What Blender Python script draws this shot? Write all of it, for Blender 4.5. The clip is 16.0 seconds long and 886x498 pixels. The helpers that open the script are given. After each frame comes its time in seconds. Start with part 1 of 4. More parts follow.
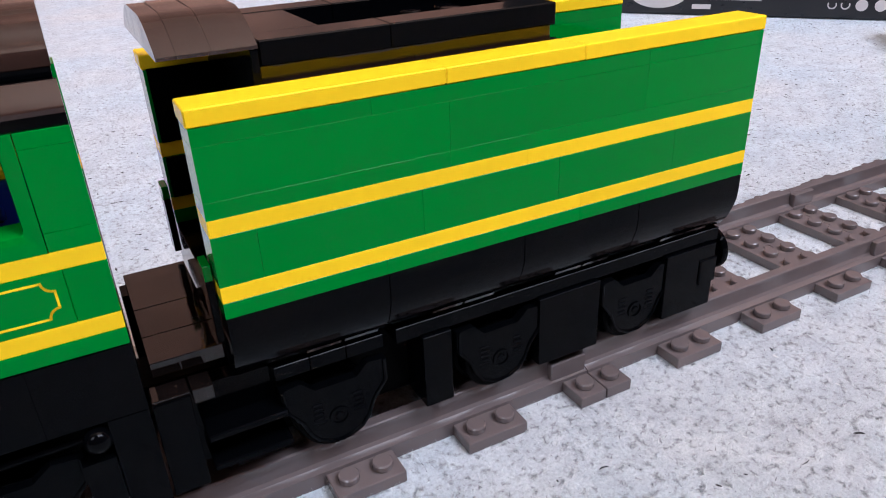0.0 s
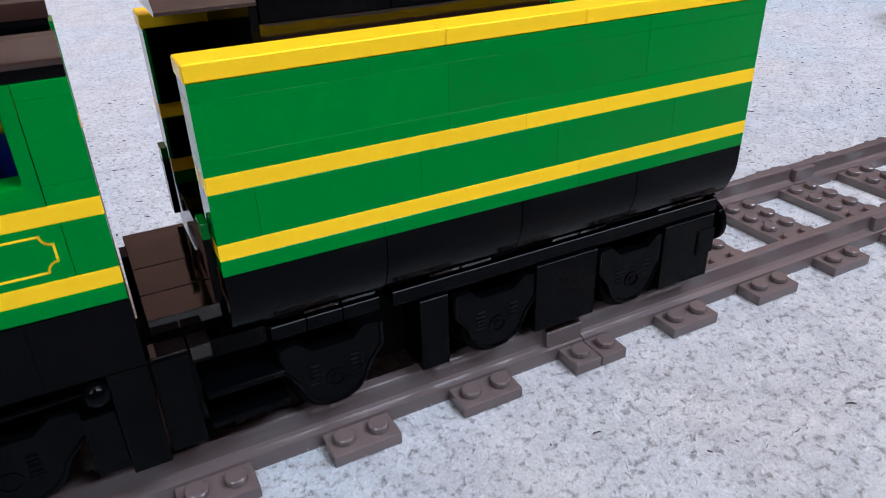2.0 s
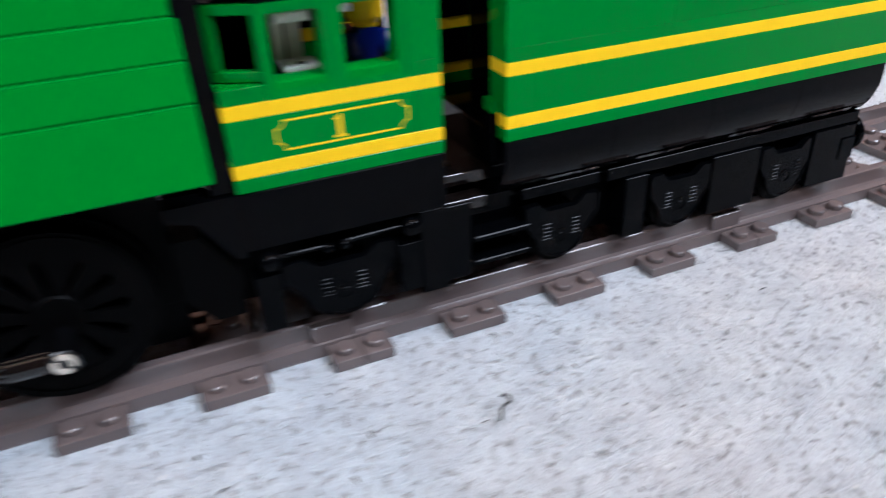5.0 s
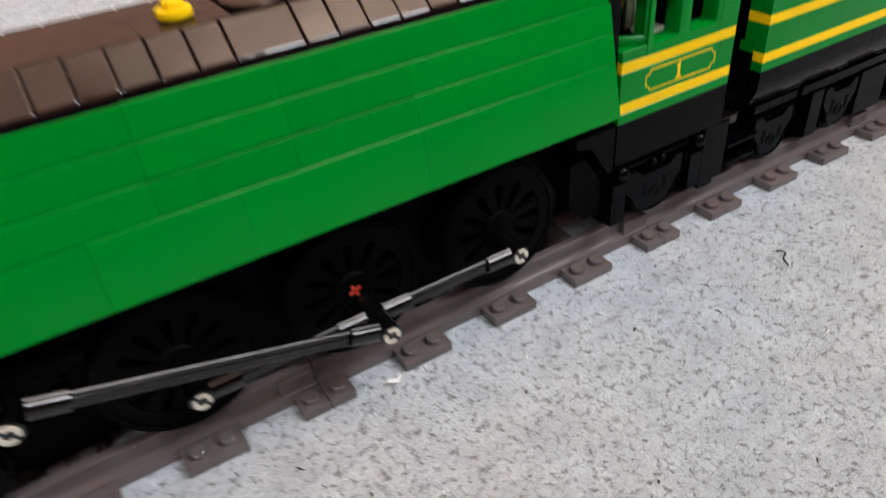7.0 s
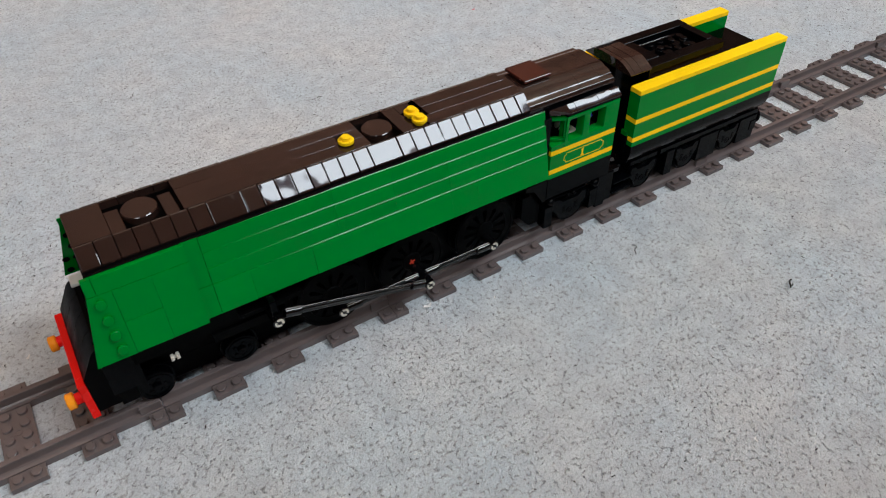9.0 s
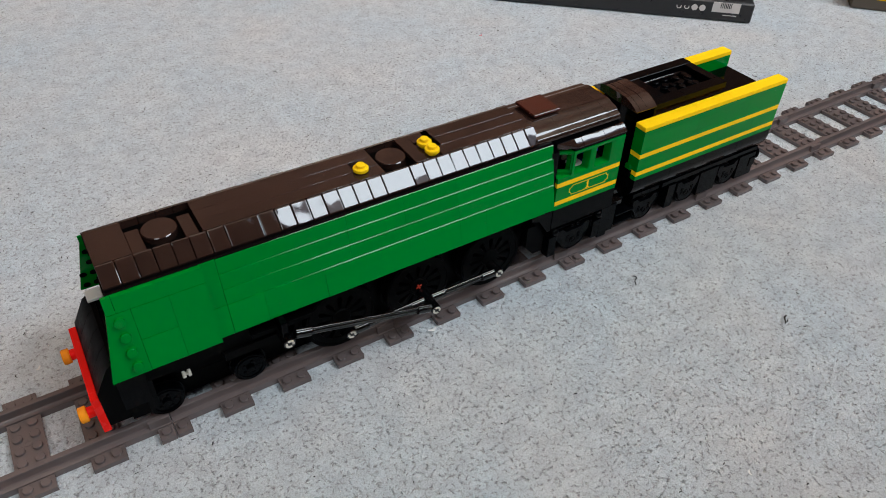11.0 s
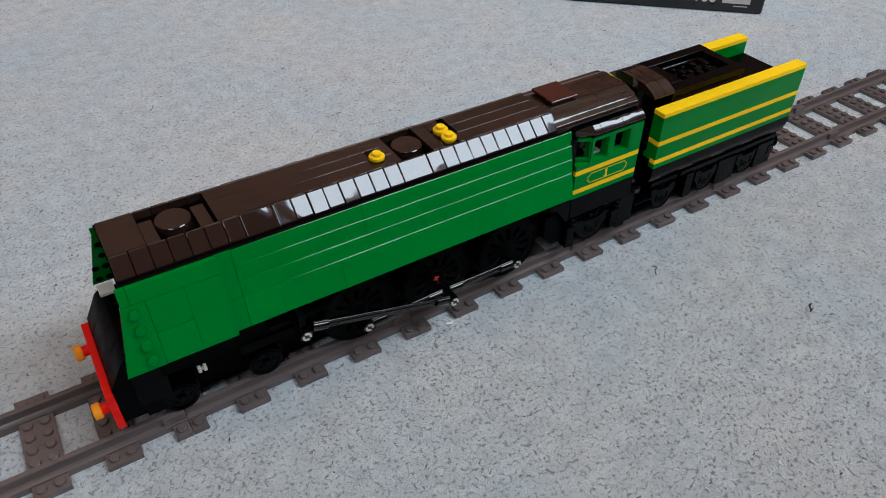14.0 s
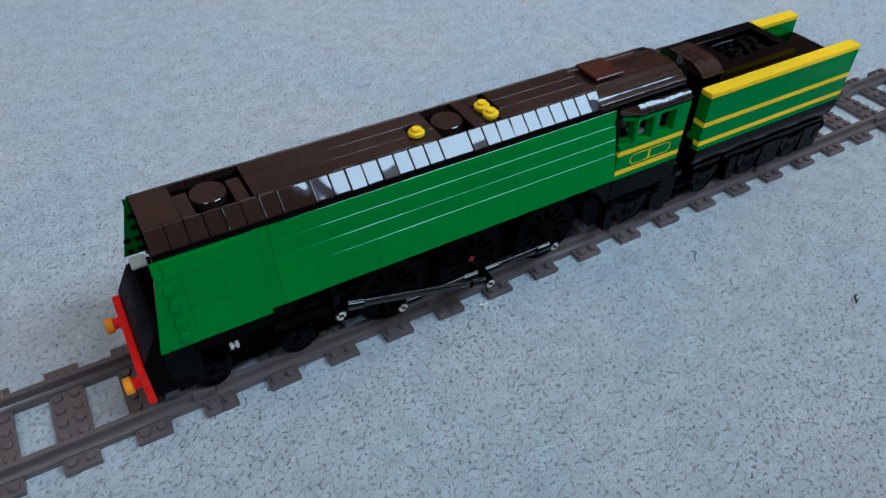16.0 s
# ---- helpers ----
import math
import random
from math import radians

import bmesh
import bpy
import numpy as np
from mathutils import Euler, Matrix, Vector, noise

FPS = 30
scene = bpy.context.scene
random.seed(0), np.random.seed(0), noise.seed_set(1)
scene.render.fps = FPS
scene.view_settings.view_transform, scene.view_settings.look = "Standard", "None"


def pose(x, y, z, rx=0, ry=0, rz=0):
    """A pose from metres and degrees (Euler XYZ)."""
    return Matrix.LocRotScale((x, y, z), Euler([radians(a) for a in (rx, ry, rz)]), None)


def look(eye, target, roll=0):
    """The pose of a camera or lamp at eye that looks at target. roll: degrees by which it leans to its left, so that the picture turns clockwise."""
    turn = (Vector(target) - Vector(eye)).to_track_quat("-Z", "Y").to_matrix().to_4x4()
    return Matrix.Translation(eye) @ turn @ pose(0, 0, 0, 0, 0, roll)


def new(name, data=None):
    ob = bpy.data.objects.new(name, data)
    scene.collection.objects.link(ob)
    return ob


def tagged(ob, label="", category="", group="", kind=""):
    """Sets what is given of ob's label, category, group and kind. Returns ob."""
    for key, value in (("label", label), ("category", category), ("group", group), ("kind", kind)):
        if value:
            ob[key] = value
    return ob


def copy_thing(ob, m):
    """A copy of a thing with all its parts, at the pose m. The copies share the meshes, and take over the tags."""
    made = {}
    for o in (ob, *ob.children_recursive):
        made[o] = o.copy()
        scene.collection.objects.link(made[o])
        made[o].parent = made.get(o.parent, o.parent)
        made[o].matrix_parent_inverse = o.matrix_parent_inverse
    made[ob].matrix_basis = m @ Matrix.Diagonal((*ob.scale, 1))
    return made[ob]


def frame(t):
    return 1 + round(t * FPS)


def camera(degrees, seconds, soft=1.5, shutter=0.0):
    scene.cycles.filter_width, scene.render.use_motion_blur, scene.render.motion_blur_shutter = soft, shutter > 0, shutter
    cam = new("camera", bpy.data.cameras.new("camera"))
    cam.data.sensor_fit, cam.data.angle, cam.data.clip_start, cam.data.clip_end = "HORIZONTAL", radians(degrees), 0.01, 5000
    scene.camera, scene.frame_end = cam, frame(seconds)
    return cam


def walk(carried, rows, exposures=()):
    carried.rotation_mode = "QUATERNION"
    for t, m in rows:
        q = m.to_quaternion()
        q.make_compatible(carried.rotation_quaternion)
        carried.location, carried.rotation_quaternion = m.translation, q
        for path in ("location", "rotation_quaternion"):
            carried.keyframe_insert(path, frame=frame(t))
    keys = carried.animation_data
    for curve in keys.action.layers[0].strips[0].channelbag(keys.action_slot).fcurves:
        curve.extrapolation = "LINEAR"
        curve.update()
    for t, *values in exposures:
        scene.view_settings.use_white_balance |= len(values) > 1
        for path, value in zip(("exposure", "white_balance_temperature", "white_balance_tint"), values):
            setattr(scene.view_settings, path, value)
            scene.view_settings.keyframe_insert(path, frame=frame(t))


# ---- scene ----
cam = camera(62.7, 16.0, soft=0.95, shutter=0.8)
PATH = [
    (0, (-0.10189, -0.14422, 0.11942), (0.7069, 1.4425, -0.7905), -2.45),
    (0.5, (-0.10147, -0.14415, 0.12123), (0.7041, 1.4475, -0.7831), -2.61),
    (1, (-0.10167, -0.14350, 0.12164), (0.7064, 1.4440, -0.7877), -2.35),
    (1.5, (-0.10322, -0.14513, 0.12029), (0.6865, 1.4461, -0.7987), -2.57),
    (2, (-0.10195, -0.14649, 0.11680), (0.6870, 1.4209, -0.8428), -1.78),
    (2.5, (-0.10434, -0.15580, 0.11628), (0.6059, 1.4731, -0.8015), -3.36),
    (3, (-0.12956, -0.15159, 0.11324), (0.6501, 1.4263, -0.8368), -1.36),
    (3.5, (-0.12885, -0.15120, 0.11322), (0.6650, 1.4160, -0.8426), -1.17),
    (4, (-0.12275, -0.15468, 0.10994), (0.5581, 1.3722, -0.7930), -0.54),
    (4.2, (-0.12292, -0.16384, 0.10746), (0.4708, 1.3878, -0.8144), -1.67),
    (6.3, (-0.27748, -0.17582, 0.14218), (0.4548, 1.1835, -0.9651), -3.46),
    (6.5, (-0.28583, -0.17016, 0.14185), (0.4682, 1.1620, -0.9837), -2.85),
    (7, (-0.29553, -0.17133, 0.15131), (0.4695, 1.1758, -0.9488), -4.90),
    (7.5, (-0.32781, -0.21497, 0.21212), (0.4920, 1.0724, -1.0804), -1.96),
    (8, (-0.36536, -0.26521, 0.27005), (0.4266, 0.9890, -1.0715), -0.99),
    (8.5, (-0.38745, -0.28578, 0.29482), (0.3782, 0.9826, -1.0487), -0.76),
    (9, (-0.38119, -0.28377, 0.30004), (0.4081, 0.9885, -1.0260), -0.85),
    (9.2, (-0.37932, -0.28199, 0.29911), (0.3411, 0.9403, -0.9646), -1.68),
    (11.3, (-0.39037, -0.28151, 0.31291), (0.3927, 0.9342, -0.9195), 1.78),
    (11.5, (-0.38773, -0.28054, 0.30924), (0.4445, 0.9716, -1.0096), 1.39),
    (12, (-0.38738, -0.27954, 0.30730), (0.4522, 0.9872, -0.9929), 1.22),
    (12.5, (-0.38837, -0.27959, 0.30700), (0.4619, 0.9807, -0.9926), 1.51),
    (13, (-0.39082, -0.27662, 0.30685), (0.4408, 0.9899, -0.9986), 1.39),
    (13.5, (-0.39383, -0.27613, 0.30202), (0.4317, 1.0058, -0.9923), 0.95),
    (14, (-0.39524, -0.27707, 0.30077), (0.4197, 1.0176, -0.9875), 0.54),
    (14.5, (-0.39839, -0.27260, 0.29986), (0.4113, 1.0169, -0.9969), 1.06),
    (15, (-0.40020, -0.26522, 0.30202), (0.3950, 1.0168, -1.0110), 1.79),
    (15.5, (-0.40126, -0.26390, 0.29638), (0.3927, 1.0219, -1.0137), 1.76),
    (16, (-0.40018, -0.26233, 0.29662), (0.3576, 1.0096, -1.0480), 1.11),
]
EXPOSURES = [(0, 0.89, 5370, 15), (1.5, 0.78, 5350, 14), (2.5, 0.78, 5170, 12), (3.5, 1.0, 5120, 13), (4, 1.02, 5120, 13), (6.5, 1.0, 5920, 7), (7, 0.75, 5970, 9), (7.5, 0.91, 5920, 5), (8.5, 0.32, 5760, 4), (11.5, 0.29, 5660, 3), (13, 0.21, 5560, 3), (15, -0.01, 5060, 0), (16, 0.0, 4580, -4)]
walk(cam, [(t, look(eye, target, roll)) for t, eye, target, roll in PATH], EXPOSURES)

# ---- light: a daylight window behind the camera, a closed room round the carpet ----
world = bpy.data.worlds.new("world")
scene.world = world
world.use_nodes = True
wn = world.node_tree
sky = wn.nodes.new("ShaderNodeTexSky")
sky.sky_type, sky.sun_disc = "NISHITA", False
sky.sun_elevation, sky.sun_rotation = radians(40), radians(150)
wn.links.new(sky.outputs[0], wn.nodes["Background"].inputs[0])
wn.nodes["Background"].inputs[1].default_value = 0.12


def window_light(name, place, target, w, h, power, colour):
    data = bpy.data.lights.new(name, "AREA")
    data.shape, data.size, data.size_y, data.energy, data.color = "RECTANGLE", w, h, power, colour
    ob = new(name, data)
    ob.matrix_world = look(place, target)
    return ob


window_light("window_daylight", (0.88, -0.96, 1.93), (0.86, 0, 2.0), 1.44, 1.3, 66, (1.0, 0.98, 0.96))

window_light("window_daylight_west", (-1.25, -0.96, 1.65), (-1.2, 0, 1.7), 1.0, 1.2, 16, (1.0, 0.93, 0.84))

# ---- materials ----


def material(name, colour, rough=0.4, metal=0.0, spec=0.5):
    m = bpy.data.materials.new(name)
    m.use_nodes = True
    b = m.node_tree.nodes["Principled BSDF"]
    b.inputs["Base Color"].default_value = (*colour, 1)
    b.inputs["Roughness"].default_value, b.inputs["Metallic"].default_value = rough, metal
    b.inputs["Specular IOR Level"].default_value = spec
    return m


def node(m, kind, **values):
    n = m.node_tree.nodes.new(kind)
    for k, v in values.items():
        n.inputs[k.replace("_", " ")].default_value = v
    return n


def link(m, a, b):
    m.node_tree.links.new(a, b)


def plastic(name, colour, rough=0.16, vary=0.06, scratch=0.25, spec=0.5, wavy=(160.0, 0.12)):
    """Moulded plastic: piece-to-piece tint, faint smears in the gloss, a slight waviness."""
    m = material(name, colour, rough, 0, spec)
    bsdf = m.node_tree.nodes["Principled BSDF"]
    bsdf.inputs["IOR"].default_value = 1.53
    info = m.node_tree.nodes.new("ShaderNodeObjectInfo")
    place = m.node_tree.nodes.new("ShaderNodeTexCoord")
    tint = node(m, "ShaderNodeHueSaturation")
    tint.inputs["Color"].default_value = (*colour, 1)
    span = node(m, "ShaderNodeMapRange")
    span.inputs["To Min"].default_value, span.inputs["To Max"].default_value = 1 - vary, 1 + vary
    link(m, info.outputs["Random"], span.inputs["Value"])
    link(m, span.outputs[0], tint.inputs["Value"])
    link(m, tint.outputs[0], bsdf.inputs["Base Color"])
    smear = node(m, "ShaderNodeTexNoise", Scale=90.0, Detail=5.0, Roughness=0.65)
    link(m, place.outputs["Object"], smear.inputs["Vector"])
    gloss = node(m, "ShaderNodeMapRange")
    gloss.inputs["From Min"].default_value, gloss.inputs["From Max"].default_value = 0.35, 0.75
    gloss.inputs["To Min"].default_value, gloss.inputs["To Max"].default_value = rough * 0.8, rough * (1.25 + scratch)
    link(m, smear.outputs[0], gloss.inputs["Value"])
    link(m, gloss.outputs[0], bsdf.inputs["Roughness"])
    wave = node(m, "ShaderNodeTexNoise", Scale=wavy[0], Detail=1.0)
    link(m, place.outputs["Object"], wave.inputs["Vector"])
    bump = node(m, "ShaderNodeBump", Strength=wavy[1], Distance=0.0004)
    link(m, wave.outputs[0], bump.inputs["Height"])
    link(m, bump.outputs[0], bsdf.inputs["Normal"])
    return m


GREEN = plastic("green plastic", (0.0, 0.205, 0.0135), 0.11, 0.05, 0.25, 0.2)
YELLOW = plastic("yellow plastic", (1.0, 0.66, 0.0), 0.18, 0.04, 0.25, 0.06)
BLACK = plastic("black plastic", (0.0010, 0.0012, 0.0017), 0.09, 0.06, 0.25, 0.062)
DECKING = plastic("black-brown plastic", (0.006, 0.004, 0.0035), 0.06, 0.06, 0.25, 0.5, (75.0, 0.7))
ROOF = plastic("very dark brown plastic", (0.025, 0.013, 0.010), 0.05, 0.16, 0.25, 0.5, (75.0, 1.0))
SHINY = plastic("glossy black plastic", (0.002, 0.002, 0.0024), 0.07, 0.03, 0.2, 0.6)
DARK = plastic("matt black plastic", (0.0009, 0.0009, 0.001), 0.4, 0.06, 0.25, 0.035)
GREY = plastic("dark grey plastic", (0.128, 0.102, 0.098), 0.15, 0.08, 0.25, 0.65)
RED = plastic("red plastic", (0.92, 0.008, 0.004), 0.22, 0.05, 0.25, 0.15)
ORANGE = plastic("orange plastic", (0.95, 0.34, 0.008), 0.22, 0.05, 0.25, 0.2)
AXLE = plastic("red axle plastic", (0.6, 0.05, 0.02), 0.3)
CREAM = plastic("light grey plastic", (0.62, 0.58, 0.5), 0.3)
WHITE = plastic("white plastic", (0.78, 0.78, 0.74), 0.28)
BLUE = plastic("blue plastic", (0.008, 0.02, 0.24), 0.16)
BROWN = plastic("reddish brown plastic", (0.055, 0.013, 0.008), 0.2)
STEEL = material("bright steel", (0.62, 0.6, 0.56), 0.12, 1.0)


def carpet_tone(m, target):
    """Felted pile: bright tufts of 3 to 5 mm, shade painted into broken creases between them, wide drifts of tint."""
    place = m.node_tree.nodes.new("ShaderNodeTexCoord")
    warp = node(m, "ShaderNodeTexNoise", Scale=260.0, Detail=4.0, Roughness=0.65)
    link(m, place.outputs["Object"], warp.inputs["Vector"])
    shift = m.node_tree.nodes.new("ShaderNodeVectorMath")
    shift.operation = "MULTIPLY_ADD"
    shift.inputs[1].default_value = (0.007, 0.007, 0)
    link(m, warp.outputs["Color"], shift.inputs[0])
    link(m, place.outputs["Object"], shift.inputs[2])
    cell = node(m, "ShaderNodeTexVoronoi", Scale=240.0)
    cell.feature = "DISTANCE_TO_EDGE"
    link(m, shift.outputs[0], cell.inputs["Vector"])
    crease_shade = node(m, "ShaderNodeValToRGB")
    k = crease_shade.color_ramp.elements
    k[0].position, k[0].color = 0.02, (0.8, 0.8, 0.8, 1)
    k[1].position, k[1].color = 0.16, (0, 0, 0, 1)
    link(m, cell.outputs["Distance"], crease_shade.inputs[0])
    where = node(m, "ShaderNodeTexNoise", Scale=430.0, Detail=3.0, Roughness=0.6)
    link(m, place.outputs["Object"], where.inputs["Vector"])
    mask = node(m, "ShaderNodeMapRange")
    mask.inputs["From Min"].default_value, mask.inputs["From Max"].default_value = 0.48, 0.65
    link(m, where.outputs[0], mask.inputs["Value"])
    dark = node(m, "ShaderNodeMath")
    dark.operation = "MULTIPLY"
    link(m, crease_shade.outputs[0], dark.inputs[0])
    link(m, mask.outputs[0], dark.inputs[1])
    wide = node(m, "ShaderNodeTexNoise", Scale=9.0, Detail=3.0)
    link(m, place.outputs["Object"], wide.inputs["Vector"])
    warm = node(m, "ShaderNodeValToRGB")
    w = warm.color_ramp.elements
    w[0].position, w[0].color = 0.32, (0.94, 0.99, 1.03, 1)
    w[1].position, w[1].color = 0.68, (1.05, 1.0, 0.97, 1)
    link(m, wide.outputs[0], warm.inputs[0])
    patch = node(m, "ShaderNodeTexNoise", Scale=75.0, Detail=4.0, Roughness=0.65)
    link(m, place.outputs["Object"], patch.inputs["Vector"])
    worn = node(m, "ShaderNodeValToRGB")
    q = worn.color_ramp.elements
    q[0].position, q[0].color = 0.32, (0.86, 0.86, 0.865, 1)
    q[1].position, q[1].color = 0.62, (1.06, 1.06, 1.05, 1)
    link(m, patch.outputs[0], worn.inputs[0])
    tone = m.node_tree.nodes.new("ShaderNodeMix")
    tone.data_type, tone.blend_type = "RGBA", "MULTIPLY"
    tone.inputs["Factor"].default_value = 1.0
    link(m, warm.outputs[0], tone.inputs["A"])
    link(m, worn.outputs[0], tone.inputs["B"])
    # the pits' shade goes into the colour here
    fade = m.node_tree.nodes.new("ShaderNodeMix")
    fade.data_type = "RGBA"
    fade.inputs["B"].default_value = (0.28, 0.27, 0.27, 1)
    link(m, dark.outputs[0], fade.inputs["Factor"])
    link(m, tone.outputs["Result"], fade.inputs["A"])
    mul = m.node_tree.nodes.new("ShaderNodeMix")
    mul.data_type, mul.blend_type = "RGBA", "MULTIPLY"
    mul.inputs["Factor"].default_value = 1.0
    link(m, target, mul.inputs["A"])
    link(m, fade.outputs["Result"], mul.inputs["B"])
    link(m, mul.outputs["Result"], m.node_tree.nodes["Principled BSDF"].inputs["Base Color"])
    return place, dark.outputs[0]


def carpet_material():
    m = material("pale blue-grey carpet", (0.4, 0.45, 0.46), 0.95, 0, 0.1)
    b = m.node_tree.nodes["Principled BSDF"]
    b.inputs["Sheen Weight"].default_value = 0.2
    fine = node(m, "ShaderNodeTexNoise", Scale=1100.0, Detail=5.0, Roughness=0.7)
    ramp = node(m, "ShaderNodeValToRGB")
    e = ramp.color_ramp.elements
    e[0].position, e[0].color = 0.30, (0.45, 0.48, 0.51, 1)
    e[1].position, e[1].color = 0.50, (0.65, 0.695, 0.73, 1)
    e.new(0.72).color = (0.78, 0.825, 0.85, 1)
    link(m, fine.outputs[0], ramp.inputs[0])
    place, dark = carpet_tone(m, ramp.outputs[0])
    link(m, place.outputs["Object"], fine.inputs["Vector"])
    low = node(m, "ShaderNodeTexNoise", Scale=300.0, Detail=3.0, Roughness=0.6)
    link(m, place.outputs["Object"], low.inputs["Vector"])
    add = node(m, "ShaderNodeMath")
    link(m, fine.outputs[0], add.inputs[0])
    link(m, low.outputs[0], add.inputs[1])
    sub = node(m, "ShaderNodeMath")
    sub.operation = "SUBTRACT"
    link(m, add.outputs[0], sub.inputs[0])
    link(m, dark, sub.inputs[1])
    bump = node(m, "ShaderNodeBump", Strength=0.9, Distance=0.0014)
    link(m, sub.outputs[0], bump.inputs["Height"])
    link(m, bump.outputs[0], b.inputs["Normal"])
    return m


CARPET = carpet_material()


def painted(name, colour, scale=3.0, low=0.85, high=1.12):
    m = material(name, colour, 0.7)
    b = m.node_tree.nodes["Principled BSDF"]
    place = m.node_tree.nodes.new("ShaderNodeTexCoord")
    n1 = node(m, "ShaderNodeTexNoise", Scale=scale, Detail=5.0)
    link(m, place.outputs["Object"], n1.inputs["Vector"])
    ramp = node(m, "ShaderNodeValToRGB")
    e = ramp.color_ramp.elements
    e[0].color = (*[c * low for c in colour], 1)
    e[1].color = (*[min(1, c * high) for c in colour], 1)
    link(m, n1.outputs[0], ramp.inputs[0])
    link(m, ramp.outputs[0], b.inputs["Base Color"])
    return m


WALL = painted("warm brown wall paint", (0.13, 0.08, 0.055))
# strong invented patches on unseen walls, to mottle what the glossy roof reflects
PATCHY_WALL = painted("patchy reddish brown reflected tone", (0.24, 0.13, 0.085), 2.2, 0.15, 2.5)
CEIL = painted("warm peach ceiling paint", (0.86, 0.63, 0.46))
FRAME = painted("white window paint", (0.8, 0.8, 0.78))

# ---- building helpers; lengths in millimetres until a mesh is made ----


def box(bm, x0, x1, y0, y1, z0, z1, b=0.22):
    """A box with chamfered edges."""
    x0, x1, y0, y1, z0, z1 = min(x0, x1), max(x0, x1), min(y0, y1), max(y0, y1), min(z0, z1), max(z0, z1)
    b = min(b, (x1 - x0) * 0.3, (y1 - y0) * 0.3, (z1 - z0) * 0.3)
    v = {}
    for i in (0, 1):
        for j in (0, 1):
            for k in (0, 1):
                c = ((x0, x1)[i], (y0, y1)[j], (z0, z1)[k])
                o = ((b, -b)[i], (b, -b)[j], (b, -b)[k])
                for a in range(3):
                    p = [c[n] + (0 if n == a else o[n]) for n in range(3)]
                    v[i, j, k, a] = bm.verts.new(p)
    fs = []
    for a in range(3):
        u, w = (a + 1) % 3, (a + 2) % 3
        for s in (0, 1):
            ring = []
            for p, q in ((0, 0), (1, 0), (1, 1), (0, 1)):
                key = [0, 0, 0]
                key[a], key[u], key[w] = s, p, q
                ring.append(v[(*key, a)])
            fs.append(ring if s else ring[::-1])
        for p in (0, 1):
            for q in (0, 1):
                k0, k1 = [0, 0, 0], [0, 0, 0]
                k0[a], k1[a] = 0, 1
                k0[u] = k1[u] = p
                k0[w] = k1[w] = q
                ring = [v[(*k0, u)], v[(*k1, u)], v[(*k1, w)], v[(*k0, w)]]
                fs.append(ring if (p ^ q) else ring[::-1])
    for i in (0, 1):
        for j in (0, 1):
            for k in (0, 1):
                ring = [v[i, j, k, 0], v[i, j, k, 1], v[i, j, k, 2]]
                fs.append(ring if (i + j + k) % 2 else ring[::-1])
    return [bm.faces.new(r) for r in fs], list(v.values())


def turn_verts(verts, m):
    for v in verts:
        v.co = m @ v.co


def prism(bm, profile, axis, t0, t1):
    """A polygon drawn out along an axis; the profile's two numbers are the other axes in order."""
    def at(p, t):
        q = list(p)
        q.insert("xyz".index(axis), t)
        return q
    a = [bm.verts.new(at(p, t0)) for p in profile]
    b = [bm.verts.new(at(p, t1)) for p in profile]
    n = len(profile)
    bm.faces.new(a)
    bm.faces.new(b[::-1])
    for i in range(n):
        bm.faces.new([a[i], b[i], b[(i + 1) % n], a[(i + 1) % n]])
    return a + b


def rod(bm, p0, p1, r, n=16, cham=0.0, r1=None):
    """A capped round bar between two points, its ends chamfered."""
    p0, p1 = Vector(p0), Vector(p1)
    ax = (p1 - p0).normalized()
    side = ax.orthogonal().normalized()
    up = ax.cross(side)
    r1 = r if r1 is None else r1
    rings = [(p0, r - cham), (p0 + ax * cham, r), (p1 - ax * cham, r1), (p1, r1 - cham)] if cham else [(p0, r), (p1, r1)]
    loops = [[bm.verts.new(c + (side * math.cos(t) + up * math.sin(t)) * rad) for t in [2 * math.pi * i / n for i in range(n)]] for c, rad in rings]
    bm.faces.new(loops[0][::-1])
    bm.faces.new(loops[-1])
    for a, b in zip(loops, loops[1:]):
        for i in range(n):
            bm.faces.new([a[i], a[(i + 1) % n], b[(i + 1) % n], b[i]])
    return [v for l in loops for v in l]


def ring(bm, c, axis, r0, r1, t0, t1, n=32, a0=0.0, a1=360.0):
    """A flat ring (or an arc of one) with thickness along an axis."""
    k = "xyz".index(axis)
    u, w = (k + 1) % 3, (k + 2) % 3
    full = abs(a1 - a0) >= 360
    steps = [math.radians(a0 + (a1 - a0) * i / n) for i in range(n + (0 if full else 1))]
    def at(r, t, s):
        p = [0, 0, 0]
        p[k], p[u], p[w] = c[k] + s, c[u] + r * math.cos(t), c[w] + r * math.sin(t)
        return bm.verts.new(p)
    rows = [[at(r0, t, t0), at(r1, t, t0), at(r1, t, t1), at(r0, t, t1)] for t in steps]
    pairs = list(zip(rows, rows[1:] + ([rows[0]] if full else [])))
    if not full:
        pairs = list(zip(rows, rows[1:]))
        bm.faces.new(rows[0][::-1])
        bm.faces.new(rows[-1])
    for a, b in pairs:
        for i in range(4):
            j = (i + 1) % 4
            bm.faces.new([a[i], a[j], b[j], b[i]])


def stud(bm, x, y, z, axis="z", d=1.7, r=2.4, n=16):
    e = {"z": (x, y, z + d), "y": (x, y + d, z), "x": (x + d, y, z)}[axis]
    return rod(bm, (x, y, z), e, r, n, 0.25)


